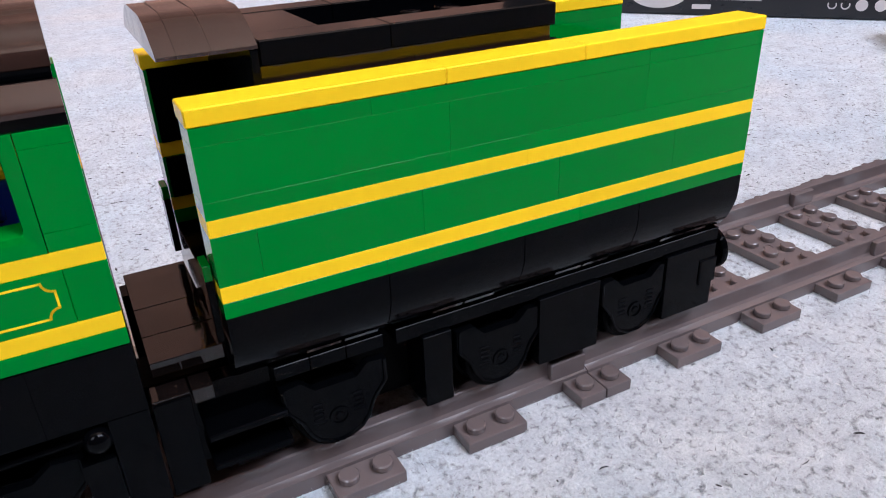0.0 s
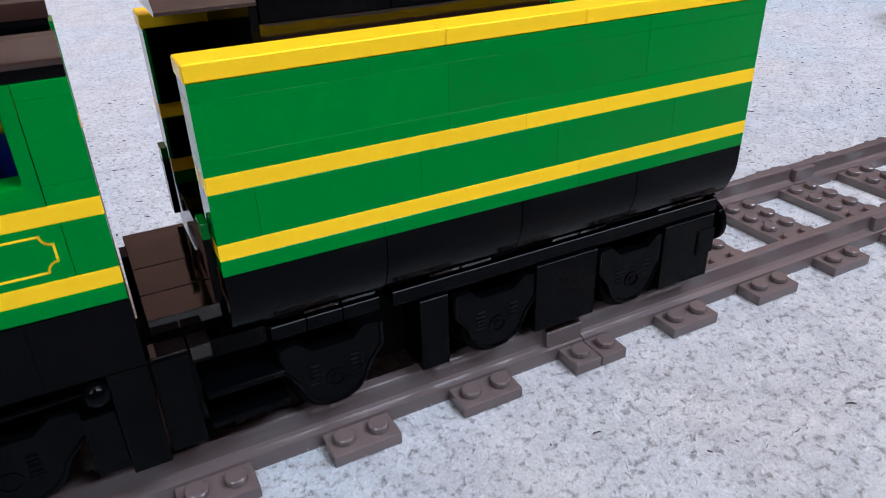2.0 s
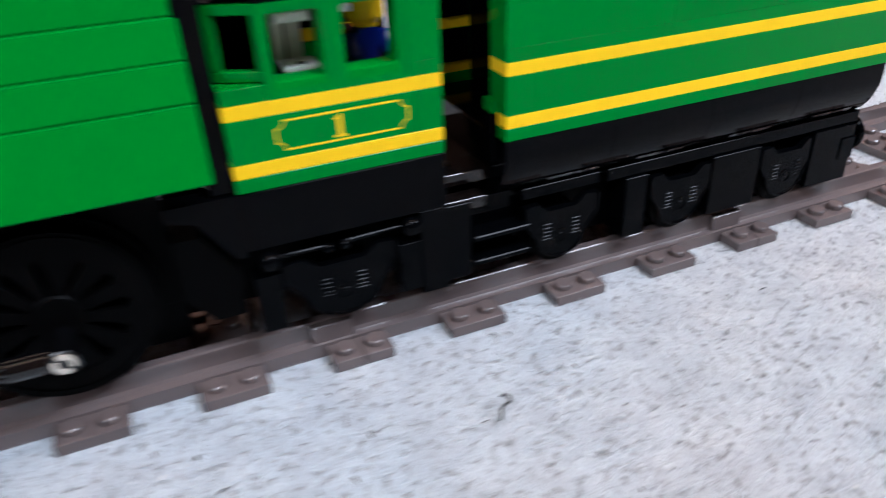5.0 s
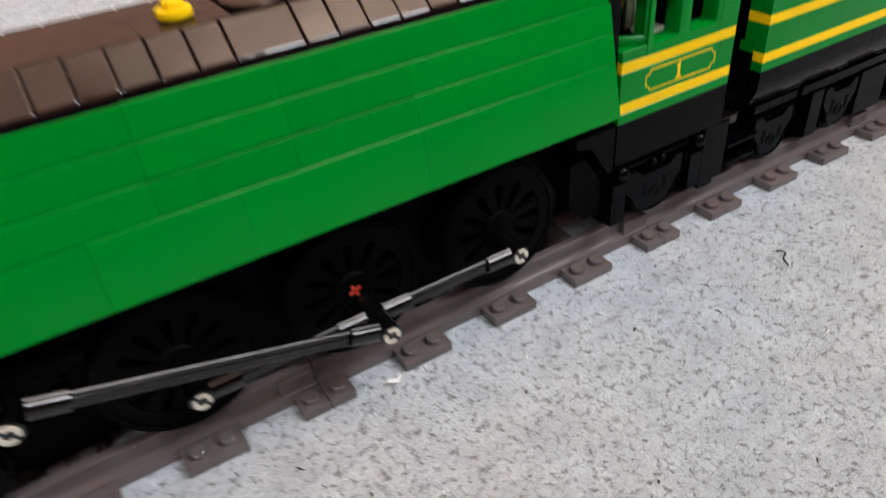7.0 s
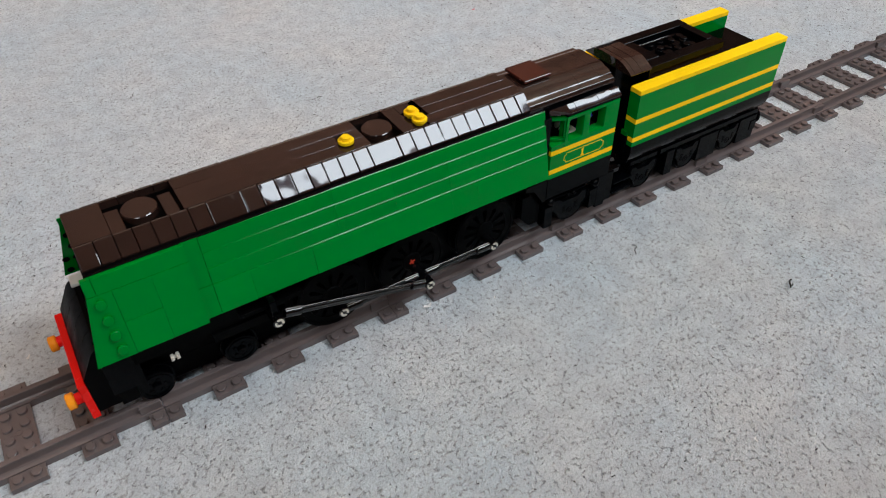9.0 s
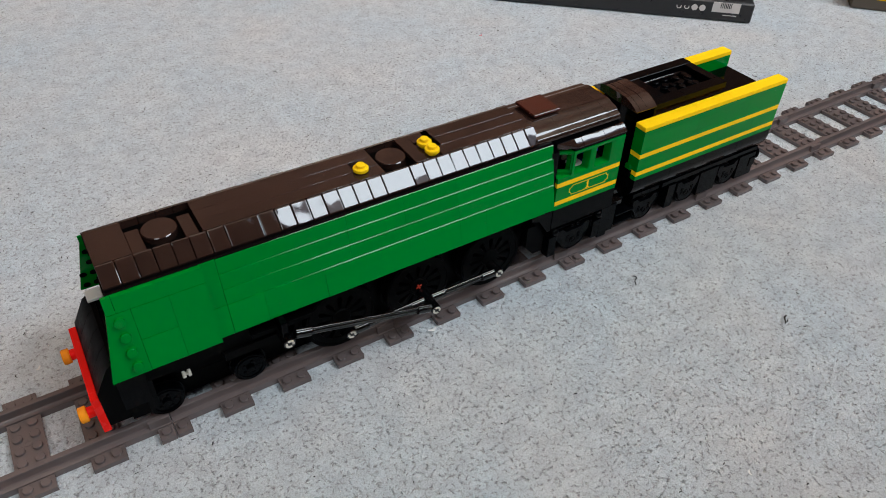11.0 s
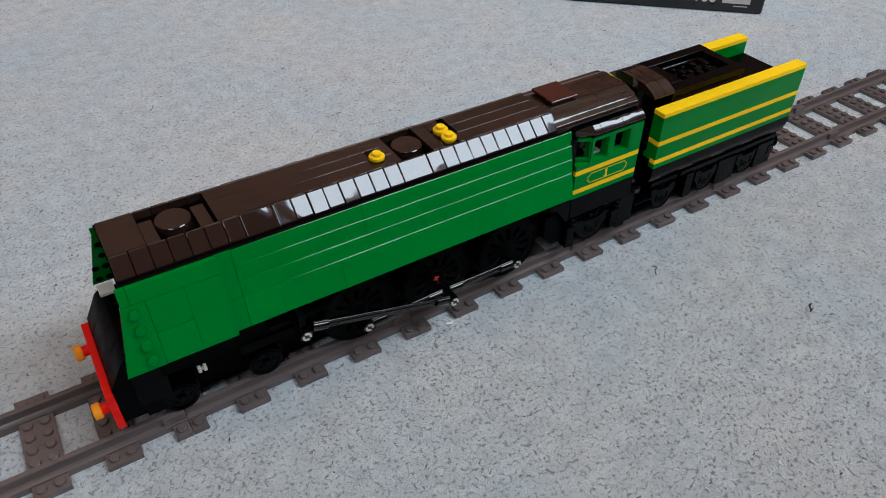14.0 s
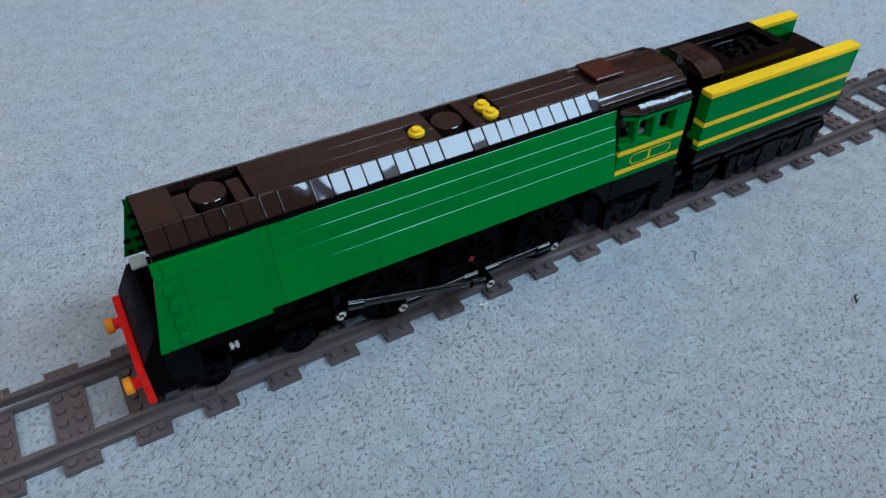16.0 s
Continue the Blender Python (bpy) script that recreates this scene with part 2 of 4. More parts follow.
def pierced(bm, x0, x1, z0, z1, hx0, hx1, hz0, hz1, y0, y1, r=0.9, c=0.35, n=4):
    """An upright plate from y0 (its face) to y1 with one round-cornered opening, the opening's front edge eased by c."""
    def loop(g, y):
        rows = []
        for cx, cz, a0 in ((hx0 + r, hz0 + r, 180), (hx1 - r, hz0 + r, 270), (hx1 - r, hz1 - r, 0), (hx0 + r, hz1 - r, 90)):
            rows.append([bm.verts.new((cx + (r + g) * math.cos(radians(a0 + 90 * k / n)), y, cz + (r + g) * math.sin(radians(a0 + 90 * k / n)))) for k in range(n + 1)])
        return rows
    d = c if y1 > y0 else -c
    loops = [loop(c, y0), loop(c * 0.3, y0 + d * 0.3), loop(0, y0 + d), loop(0, y1)]
    outer = [[bm.verts.new((x, y, z)) for x, z in ((x0, z0), (x1, z0), (x1, z1), (x0, z1))] for y in (y0, y1)]
    for o, l in ((outer[0], loops[0]), (outer[1], loops[3])):
        for i in range(4):
            for k in range(n):
                bm.faces.new([o[i], l[i][k], l[i][k + 1]])
            bm.faces.new([o[i], l[i][-1], l[(i + 1) % 4][0], o[(i + 1) % 4]])
    for a, b in zip(loops, loops[1:]):
        fa, fb = [v for q in a for v in q], [v for q in b for v in q]
        for i in range(len(fa)):
            j = (i + 1) % len(fa)
            bm.faces.new([fa[i], fa[j], fb[j], fb[i]])
    for i in range(4):
        j = (i + 1) % 4
        bm.faces.new([outer[0][i], outer[0][j], outer[1][j], outer[1][i]])


def to_mesh(name, bm, mat, angle=32):
    bmesh.ops.recalc_face_normals(bm, faces=bm.faces)
    for v in bm.verts:
        v.co *= 0.001
    me = bpy.data.meshes.new(name)
    bm.to_mesh(me)
    bm.free()
    for m in (mat if isinstance(mat, (list, tuple)) else [mat]):
        me.materials.append(m)
    me.polygons.foreach_set("use_smooth", [True] * len(me.polygons))
    me.set_sharp_from_angle(angle=radians(angle))
    return me


BASE = {}


def thing(name, base, label, category, group="", kind=""):
    """An empty at a thing's base, which carries its parts. base in millimetres."""
    ob = new(name)
    ob.empty_display_size = 0.01
    ob.location = Vector(base) * 0.001
    BASE[ob.name] = Matrix.Translation(ob.location)
    return tagged(ob, label, category, group, kind)


def part(name, bm, mat, parent, label=""):
    ob = new(name, bm if isinstance(bm, bpy.types.Mesh) else to_mesh(name, bm, mat))
    ob.parent = parent
    ob.matrix_parent_inverse = BASE.get(parent.name, Matrix()).inverted()
    if label:
        ob["label"] = label
    return ob


def single(name, bm, mat, label, category, group="", kind=""):
    return tagged(new(name, to_mesh(name, bm, mat)), label, category, group, kind)


def brick(name, parent, mat, x0, x1, y0, y1, z0, z1, b=0.12, label=""):
    bm = bmesh.new()
    box(bm, x0 + 0.02, x1 - 0.02, y0, y1, z0 + 0.01, z1 - 0.01, b)
    return part(name, bm, mat, parent, label)


# ---- the room ----


def slab(name, x0, x1, y0, y1, z0, z1, mat, label):
    bm = bmesh.new()
    box(bm, x0 * 1000, x1 * 1000, y0 * 1000, y1 * 1000, z0 * 1000, z1 * 1000, 1)
    return single(name, bm, mat, label, name.split("_")[0], kind="structure")


slab("floor", -2.4, 2.6, -1.0, 2.6, -0.1, 0, CARPET, "pale blue-grey looped pile carpet with lint and specks")
slab("wall_north", -2.4, 2.6, 2.6, 2.75, -0.1, 2.65, PATCHY_WALL, "unseen reddish brown wall, patchy for the roof reflections")
slab("wall_west", -2.55, -2.4, -1.15, 2.75, -0.1, 2.65, WALL, "plain warm brown painted side wall")
slab("wall_east", 2.6, 2.75, -1.15, 2.75, -0.1, 2.65, PATCHY_WALL, "unseen reddish brown end wall, patchy for the roof reflections")
slab("ceiling", -2.55, 2.75, -1.15, 2.75, 2.65, 2.75, CEIL, "plain warm peach painted ceiling")
bm = bmesh.new()
for x0, x1, z0, z1 in ((-2.4, -1.75, -0.1, 2.65), (-0.75, 0.1, -0.1, 2.65), (-1.75, -0.75, -0.1, 1.05), (-1.75, -0.75, 2.25, 2.65), (1.6, 2.6, -0.1, 2.65), (0.1, 1.6, -0.1, 1.25), (0.1, 1.6, 2.6, 2.65)):
    box(bm, x0 * 1000, x1 * 1000, -1150, -1000, z0 * 1000, z1 * 1000, 1)
single("wall_south", bm, WALL, "warm brown painted wall with two window openings", "wall", kind="structure")
win = thing("window_1", (850, -1070, 1250), "wide white-framed window letting in soft daylight", "window", kind="structure")
bm = bmesh.new()
for x0, x1, z0, z1 in ((100, 150, 1250, 2600), (1550, 1600, 1250, 2600), (150, 1550, 1250, 1300), (150, 1550, 2550, 2600)):
    box(bm, x0, x1, -1110, -1050, z0, z1, 3)
part("window_frame", bm, FRAME, win)
win2 = thing("window_2", (-1250, -1070, 1050), "white-framed window letting in soft daylight", "window", kind="structure")
bm = bmesh.new()
for x0, x1, z0, z1 in ((-1750, -1700, 1050, 2250), (-800, -750, 1050, 2250), (-1700, -800, 1050, 1100), (-1700, -800, 2200, 2250)):
    box(bm, x0, x1, -1110, -1050, z0, z1, 3)
part("window_frame", bm, FRAME, win2)

# ---- the track ----
RAIL = [(-24, 0), (-24, 3.9), (-23.2, 4.2), (-22.2, 4.3), (-21.6, 5.0), (-21.3, 7.6), (-21.5, 8.2), (-21.5, 9.3), (-21.2, 9.6),
        (-18.8, 9.6), (-18.5, 9.3), (-18.5, 8.2), (-18.7, 7.6), (-18.4, 5.0), (-17.6, 4.3), (-16.2, 4.1), (-16, 3.8), (-16, 0)]


def rail_mesh(side):
    bm = bmesh.new()
    prof = [(y * -side, z) for y, z in RAIL]
    prism(bm, prof, "x", -63.85, 63.85)
    s = -side
    box(bm, 53, 63.7, -23.4 * s, -20.0 * s, 3, 9.0, 0.3)
    box(bm, -63.7, -53, -19.8 * s, -16.6 * s, 3, 9.0, 0.3)
    return to_mesh("rail", bm, GREY)


def tie_mesh(cols):
    bm = bmesh.new()
    w = 8 if len(cols) == 2 else 3.9
    for y0, y1 in ((-32, -24.02), (-15.98, 15.98), (24.02, 32)):
        box(bm, -w, w, y0, y1, 0, 3.2, 0.2)
    for x in cols:
        for y in (-28, -12, -4, 4, 12, 28):
            stud(bm, x, y, 3.2)
    if len(cols) == 2:
        ring(bm, (0, 0, 3.2), "z", 1.2, 1.9, 0, 0.25, 12)
    return to_mesh("tie", bm, GREY)


track = thing("straight_track", (0, 0, 0), "dark grey plastic toy train track with studded sleepers, on carpet", "toy track", "straight track sections")
RAILS = {s: rail_mesh(s) for s in (-1, 1)}
for s in (-1, 1):
    part("rail", RAILS[s], None, track)
FULL, HALF = tie_mesh((-4, 4)), tie_mesh((0,))
for x in (-32, 0, 32):
    part("sleeper", FULL, None, track).location.x = x * 0.001
for x in (-60, 60):
    part("sleeper", HALF, None, track).location.x = x * 0.001
for i in range(-5, 7):
    m = pose(0.128 * i - 0.064, 0, 0)
    if i == -5:
        track.matrix_basis = m
    else:
        copy_thing(track, m)


# ---- carpet pile: short leaning fibres over the part of the floor that is seen ----


def pile_material():
    m = material("carpet fibre", (0.5, 0.55, 0.58), 0.9, 0, 0.1)
    geo = m.node_tree.nodes.new("ShaderNodeNewGeometry")
    ramp = node(m, "ShaderNodeValToRGB")
    e = ramp.color_ramp.elements
    e[0].position, e[0].color = 0.0, (0.08, 0.08, 0.085, 1)
    e[1].position, e[1].color = 0.012, (0.12, 0.12, 0.13, 1)
    for p, c in ((0.013, (0.56, 0.6, 0.63, 1)), (0.4, (0.66, 0.71, 0.74, 1)), (0.85, (0.74, 0.79, 0.815, 1)), (1.0, (0.86, 0.89, 0.9, 1))):
        e.new(p).color = c
    link(m, geo.outputs["Random Per Island"], ramp.inputs[0])
    carpet_tone(m, ramp.outputs[0])
    return m


def carpet_pile(count=520000):
    rng = np.random.default_rng(5)
    # dense beside the track, thinner over the rest of the floor
    x = np.concatenate([rng.uniform(-0.22, 0.4, count), rng.uniform(-0.62, 0.62, count)])
    y = np.concatenate([rng.triangular(-0.17, -0.06, 0.16, count), rng.uniform(-0.36, 0.5, count)])
    keep = ~((np.abs(y) < 0.024) & (np.abs(y) > 0.016))
    x, y = x[keep], y[keep]
    n = len(x)
    turn, lean = rng.uniform(0, 2 * np.pi, n), rng.uniform(0.9, 1.52, n)
    far = 1 + np.clip(y, 0, 1) * 2.0
    length, width = rng.uniform(0.0005, 0.0017, n) * far, rng.uniform(0.00004, 0.00009, n) * far
    dx, dy = np.cos(turn), np.sin(turn)
    tip = np.stack([x + dx * np.sin(lean) * length, y + dy * np.sin(lean) * length, np.cos(lean) * length + 0.0002], -1)
    a = np.stack([x - dy * width, y + dx * width, np.zeros(n)], -1)
    b = np.stack([x + dy * width, y - dx * width, np.zeros(n)], -1)
    v = np.stack([a, b, tip], 1).reshape(-1, 3)
    me = bpy.data.meshes.new("carpet_pile")
    me.vertices.add(3 * n)
    me.vertices.foreach_set("co", v.astype(np.float32).ravel())
    me.loops.add(3 * n)
    me.loops.foreach_set("vertex_index", np.arange(3 * n, dtype=np.int32))
    me.polygons.add(n)
    me.polygons.foreach_set("loop_start", np.arange(0, 3 * n, 3, dtype=np.int32))
    me.update(calc_edges=True)
    me.materials.append(pile_material())
    return tagged(new("carpet_pile", me), "short pale blue-grey carpet fibres with darker flecks", "carpet", kind="stuff")


carpet_pile()

# ---- small makers shared by engine and tender ----


def both(fn):
    """Runs a maker for the near (-1) and the far (1) side."""
    for s in (-1, 1):
        fn(s)


def small_wheel(parent, x, r=8.6, z=18.0):
    """A wheelset: two flanged wheels on an axle."""
    axle = bmesh.new()
    rod(axle, (x, -18, z), (x, 18, z), 1.6, 12)
    ax = part("axle", axle, STEEL, parent)
    for s in (-1, 1):
        bm = bmesh.new()
        rod(bm, (x, s * 17.0, z), (x, s * 18.0, z), r + 1.1, 28, 0.3)
        rod(bm, (x, s * 18.0, z), (x, s * 22.5, z), r, 28, 0.4)
        ring(bm, (x, s * 22.5, z), "y", r - 2.2, r - 1.2, 0, 0.5 * s, 28)
        rod(bm, (x, s * 22.4, z), (x, s * 23.2, z), 2.4, 14, 0.2)
        part("wheel", bm, DARK, ax)


def axle_guard(parent, x, s, y, z, w=11.6):
    """The moulded bearing cover in front of a wheel: two wings, springs and a round box."""
    bm = bmesh.new()
    half = [(w, z + 10.4), (w, z + 5.0), (w * 0.72, z + 0.9), (w * 0.6, z - 2.6), (w * 0.44, z - 4.9), (w * 0.2, z - 6.2), (0, z - 6.5)]
    top = [(w * 0.63, z + 10.8), (w * 0.39, z + 8.1)]
    prof = half + [(-a, b) for a, b in half[-2::-1]] + [(-a, b) for a, b in top] + top[::-1]
    y0, y1 = (y, y + 2.2) if s < 0 else (-y - 2.2, -y)
    prism(bm, [(x + a, b) for a, b in prof], "y", y0, y1)
    out = y if s < 0 else -y
    cover = part("bearing_cover", bm, BLACK, parent)
    for d in (-4.5, 4.5):
        bm = bmesh.new()
        for k in range(4):
            box(bm, x + d - 1.1, x + d + 1.1, out + s * 0.34, out - s * 0.4, z + 0.2 + 1.2 * k, z + 0.9 + 1.2 * k, 0.2)
        box(bm, x + d - 1.5, x + d + 1.5, out + s * 0.15, out - s * 0.4, z - 1.0, z - 0.2, 0.25)
        part("spring", bm, BLACK, cover)
    bm = bmesh.new()
    ring(bm, (x, out, z - 0.2), "y", 1.8, 2.25, -s * 0.4, s * 0.3, 22)
    rod(bm, (x, out - s * 0.4, z - 0.2), (x, out + s * 0.3, z - 0.2), 1.0, 14, 0.2)
    part("bearing_box", bm, BLACK, cover)
    # raised rim along the lower edge and the two wings
    bm = bmesh.new()
    rim = [(a, b) for a, b in half[:-1]] + [(0, z - 6.5)] + [(-a, b) for a, b in half[-2::-1]]
    for (ax, az), (bx, bz) in zip(rim, rim[1:]):
        rod(bm, (x + ax * 0.95, out, az), (x + bx * 0.95, out, bz), 0.45, 8)
    part("cover_rim", bm, BLACK, cover)
    return cover


def stud_row(bm, xs, ys, z):
    for x in xs:
        for y in ys:
            stud(bm, x, y, z)


# ---- the tender ----
TX0, TX1, G0 = -86.0, 42.0, 51.4
P = 3.2
tender = thing("toy_tender", (-22, 0, 9.6), "green brick-built tender with yellow stripes, coupled behind the engine", "toy train")


def tender_side(s):
    def b(name, mat, x0, x1, z0, z1, inner=20.0, bev=0.035):
        brick(name, tender, mat, x0, x1, s * 28.3, s * inner, z0, z1, bev)
    z = G0
    for x0, x1 in ((TX0, -54.4), (-54.4, -8), (-8, TX1)):
        b("brick", GREEN, x0, x1, z, z + P)
    for x0, x1 in ((TX0, -8), (-8, TX1)):
        b("yellow_stripe", YELLOW, x0, x1, z + P, z + 2 * P)
    for x0, x1 in ((TX0, -78), (-78, -46), (-46, -14), (-14, 18), (18, TX1)):
        b("brick", GREEN, x0, x1, z + 2 * P, z + 5 * P)
    for x0, x1 in ((TX0, -22), (-22, TX1)):
        b("yellow_stripe", YELLOW, x0, x1, z + 5 * P, z + 6 * P)
    u = z + 6 * P
    for x0, x1 in ((TX0, -39.6), (-39.6, TX1)):
        b("brick", GREEN, x0, x1, u, u + P)
    for x0, x1 in ((TX0, -39.6), (-39.6, 8.4), (8.4, TX1)):
        b("brick", GREEN, x0, x1, u + P, u + 4.0 * P)
    for x0, x1 in ((TX0, -55), (-55, 8.4), (8.4, TX1)):
        b("brick", GREEN, x0, x1, u + 4.0 * P, u + 4.96 * P)
    for x0, x1 in ((TX0 - 0.3, -40), (-40, -8.6), (-8.6, TX1 + 0.3)):
        brick("cap_tile", tender, YELLOW, x0, x1, s * 28.4, s * 19.9, u + 4.98 * P, u + 5.95 * P, 0.25)
    # curved black lower body, in four mouldings
    for x0, x1 in ((TX0, -54.2), (-54.2, -22.4), (-22.4, 9.2), (9.2, TX1)):
        bm = bmesh.new()
        prof = [(s * 28.3, 51.3), (s * 28.3, 46.6), (s * 28.1, 44.5), (s * 27.2, 41.8), (s * 26.0, 39.0), (s * 24.2, 36.6), (s * 22.6, 35.4), (s * 12, 35.4), (s * 12, 51.3)]
        prism(bm, prof, "x", x0 + 0.12, x1 - 0.12)
        part("curved_skirt", bm, BLACK, tender)
    # clips along the lower edge
    for x in (-68, -60, -40, -32, -8, 0, 24, 32):
        bm = bmesh.new()
        prism(bm, [(s * 24.9, 37.0), (s * 25.3, 37.8), (s * 23.6, 35.3), (s * 22.8, 34.7), (s * 22.0, 35.4)], "x", x - 3.6, x + 3.6)
        part("clip", bm, SHINY, tender)


both(tender_side)
# main frame, beam, floor
brick("frame_beam", tender, BLACK, -52, TX1, -24, 24, 31.6, 35.2)
for x0, x1 in ((-78.5, -71.2), (-71, -63.4), (-63.2, -55)):
    brick("frame_tile", tender, BLACK, x0, x1, -24, 24, 32, 35.2)
brick("floor_plate", tender, BLACK, TX0, TX1, -19.8, 19.8, 35.4, 51.2)
brick("frame_core", tender, DARK, -84, 40, -15.6, 15.6, 13, 31.5)


def tender_frame(s):
    for x0, x1 in ((-46.2, -39.2), (-15.6, 2.2), (23.8, 40.8)):
        brick("frame_post", tender, BLACK, x0, x1, s * 25, s * 12, 12.8, 31.4)
    brick("axle_stop", tender, BLACK, 35.4, 41.4, s * 25.5, s * 20, 20, 27.4, 0.3)
    for x in (-66.5, -26, 14.6):
        axle_guard(tender, x, s, -24.4, 19.0)
    # footstep irons at the front
    for z in (24.2, 17.0):
        brick("footstep", tender, BLACK, -93.2, -77.2, s * 26, s * 15, z, z + 1.6, 0.3)
    brick("step_plate", tender, BLACK, -95, -78, s * 20, s * 16, 15.6, 34)
    brick("step_plate", tender, BLACK, -101.4, -94.6, s * 26, s * 20, 15.0, 36.4)
    # buffer at the back
    bm = bmesh.new()
    rod(bm, (42, s * 17, 25), (47, s * 17, 25), 2.4, 16)
    rod(bm, (46.6, s * 17, 25), (48.6, s * 17, 25), 6.2, 28, 0.5)
    part("buffer", bm, BLACK, tender)


both(tender_frame)
for x in (-66.5, -26, 14.6):
    small_wheel(tender, x, 8.4, 18.2)
# coal space: hood at the front, framed bunker with studs, low rear deck
bm = bmesh.new()
arc = [(-19.8, 95.6)] + [(-19.8 + 12.5 * u, 96.2 + 5.2 * (1 - (1 - u) ** 1.7)) for u in [i / 7 for i in range(8)]]
arc = arc + [(-y, z) for y, z in arc[::-1]]
prism(bm, arc, "x", -87.5, -71.0)
part("hood", bm, ROOF, tender)
for x in (-82, -76.4):
    bm = bmesh.new()
    arc2 = [(y * 1.006, 95.6 + (z - 95.6) * 1.03) for y, z in arc]
    prism(bm, arc2, "x", x - 2.2, x + 2.9)
    part("hood_tile", bm, ROOF, tender)
brick("front_bulkhead", tender, BLACK, -72.5, -71, -19.7, 19.7, 52, 95.5)
brick("bunker_base", tender, BLACK, -71, -10.6, -18.6, 18.6, 51.5, 85.0)
for s in (-1, 1):
    brick("bunker_wall", tender, ROOF, -70.8, -9.6, s * 17.6, s * 11.6, 80.0, 92.2)
    brick("bunker_rim", tender, BLACK, -70.8, -46.2, s * 19.2, s * 11.6, 92.3, 96.8, 0.25)
    brick("bunker_rim", tender, BLACK, -46.2, -9.4, s * 19.2, s * 11.6, 92.3, 96.8, 0.25)
brick("bunker_rim", tender, BLACK, -70.8, -57.0, -11.4, 11.4, 85.0, 96.7, 0.25)
brick("bunker_rim", tender, BLACK, -16.2, -9.6, -11.4, 11.4, 85.0, 96.7, 0.25)
bm = bmesh.new()
box(bm, -56.8, -16.4, -11.3, 11.3, 85.1, 91.2)
stud_row(bm, (-52.6, -44.6, -36.6, -28.6, -20.6), (-8, 0, 8), 91.2)
part("stud_plate", bm, BLACK, tender)
bm = bmesh.new()
rng0 = random.Random(4)
for k in range(15):
    stud(bm, rng0.uniform(-50, -20), rng0.uniform(-8, 8), 92.0 + rng0.uniform(0, 1.4), d=1.6, r=2.4)
part("loose_coal_stud", bm, BLACK, tender)
brick("rear_deck", tender, BLACK, -9.4, 41.6, -19.8, 19.8, 66, 78.2)
brick("filler_step", tender, BLACK, -9.2, -4, -18, -11, 78.4, 88)
for s in (-1, 1):
    brick("front_flange", tender, GREEN, -87.7, -86.2, s * 24.4, s * 19.6, 57.6, 60.8, 0.15)
    brick("front_flange", tender, BLACK, -87.7, -86.2, s * 24.4, s * 19.6, 44.6, 57.5, 0.15)
    # thin black sheets added over the green inner walls, between the stripes
    for z0, z1 in ((57.9, 67.3), (70.7, 86.8)):
        brick("lining_plate", tender, BLACK, TX0 + 0.6, -72.7, s * 19.9, s * 19.3, z0, z1, 0.05)
brick("drawbar", tender, DARK, -112, -84, -6, 6, 24, 28)
# fall plate between cab and tender
for y0, y1 in ((-20, -10), (-9.8, 1.8), (2, 20)):
    brick("fall_plate", tender, DECKING, -100, -86.4, y0, y1, 38.6, 41.8)
brick("fall_plate", tender, DECKING, -94.2, -90.2, -25.4, -20.4, 34.0, 37.1)
brick("fall_plate", tender, DECKING, -101.2, -94.5, -25.4, -20.4, 34.0, 37.1)

tender.matrix_basis = pose(-0.0227, -0.0001, 0.0090)

# ---- the engine ----
engine = thing("toy_locomotive", (-250, 0, 9.6), "green brick-built streamlined steam engine with black roof, on toy track", "toy train")
TOP_Y, TOP_Z, SLOPE = 24.6, 97.0, math.atan2(1.75, 7.85)


def side_panel(name, s, x0, x1, d0, d1, out=0.0, depth=3.0, mat=None, bev=0.25, studs=()):
    """A piece on the leaning casing side: d is the way down from the top edge, out how far it stands proud."""
    bm = bmesh.new()
    zt, zb, e = -d0 - 0.03, -d1 + 0.03, 0.12
    prof = [(depth, zb), (-out + e, zb), (-out, zb + e)] + [(-out, zt - bev), (-out + bev * 0.8, zt)] + [(depth, zt)]
    vs = prism(bm, prof, "x", x0 + 0.04, x1 - 0.04)
    for x, d in studs:
        vs += rod(bm, (x, -out - 1.7, -d), (x, -out, -d), 2.4, 16, 0.25)
    turn_verts(vs, Matrix.Diagonal((1, -s, 1, 1)) @ Matrix.Translation((0, -TOP_Y, TOP_Z)) @ Matrix.Rotation(-SLOPE, 4, "X"))
    return part(name, bm, mat or GREEN, engine)


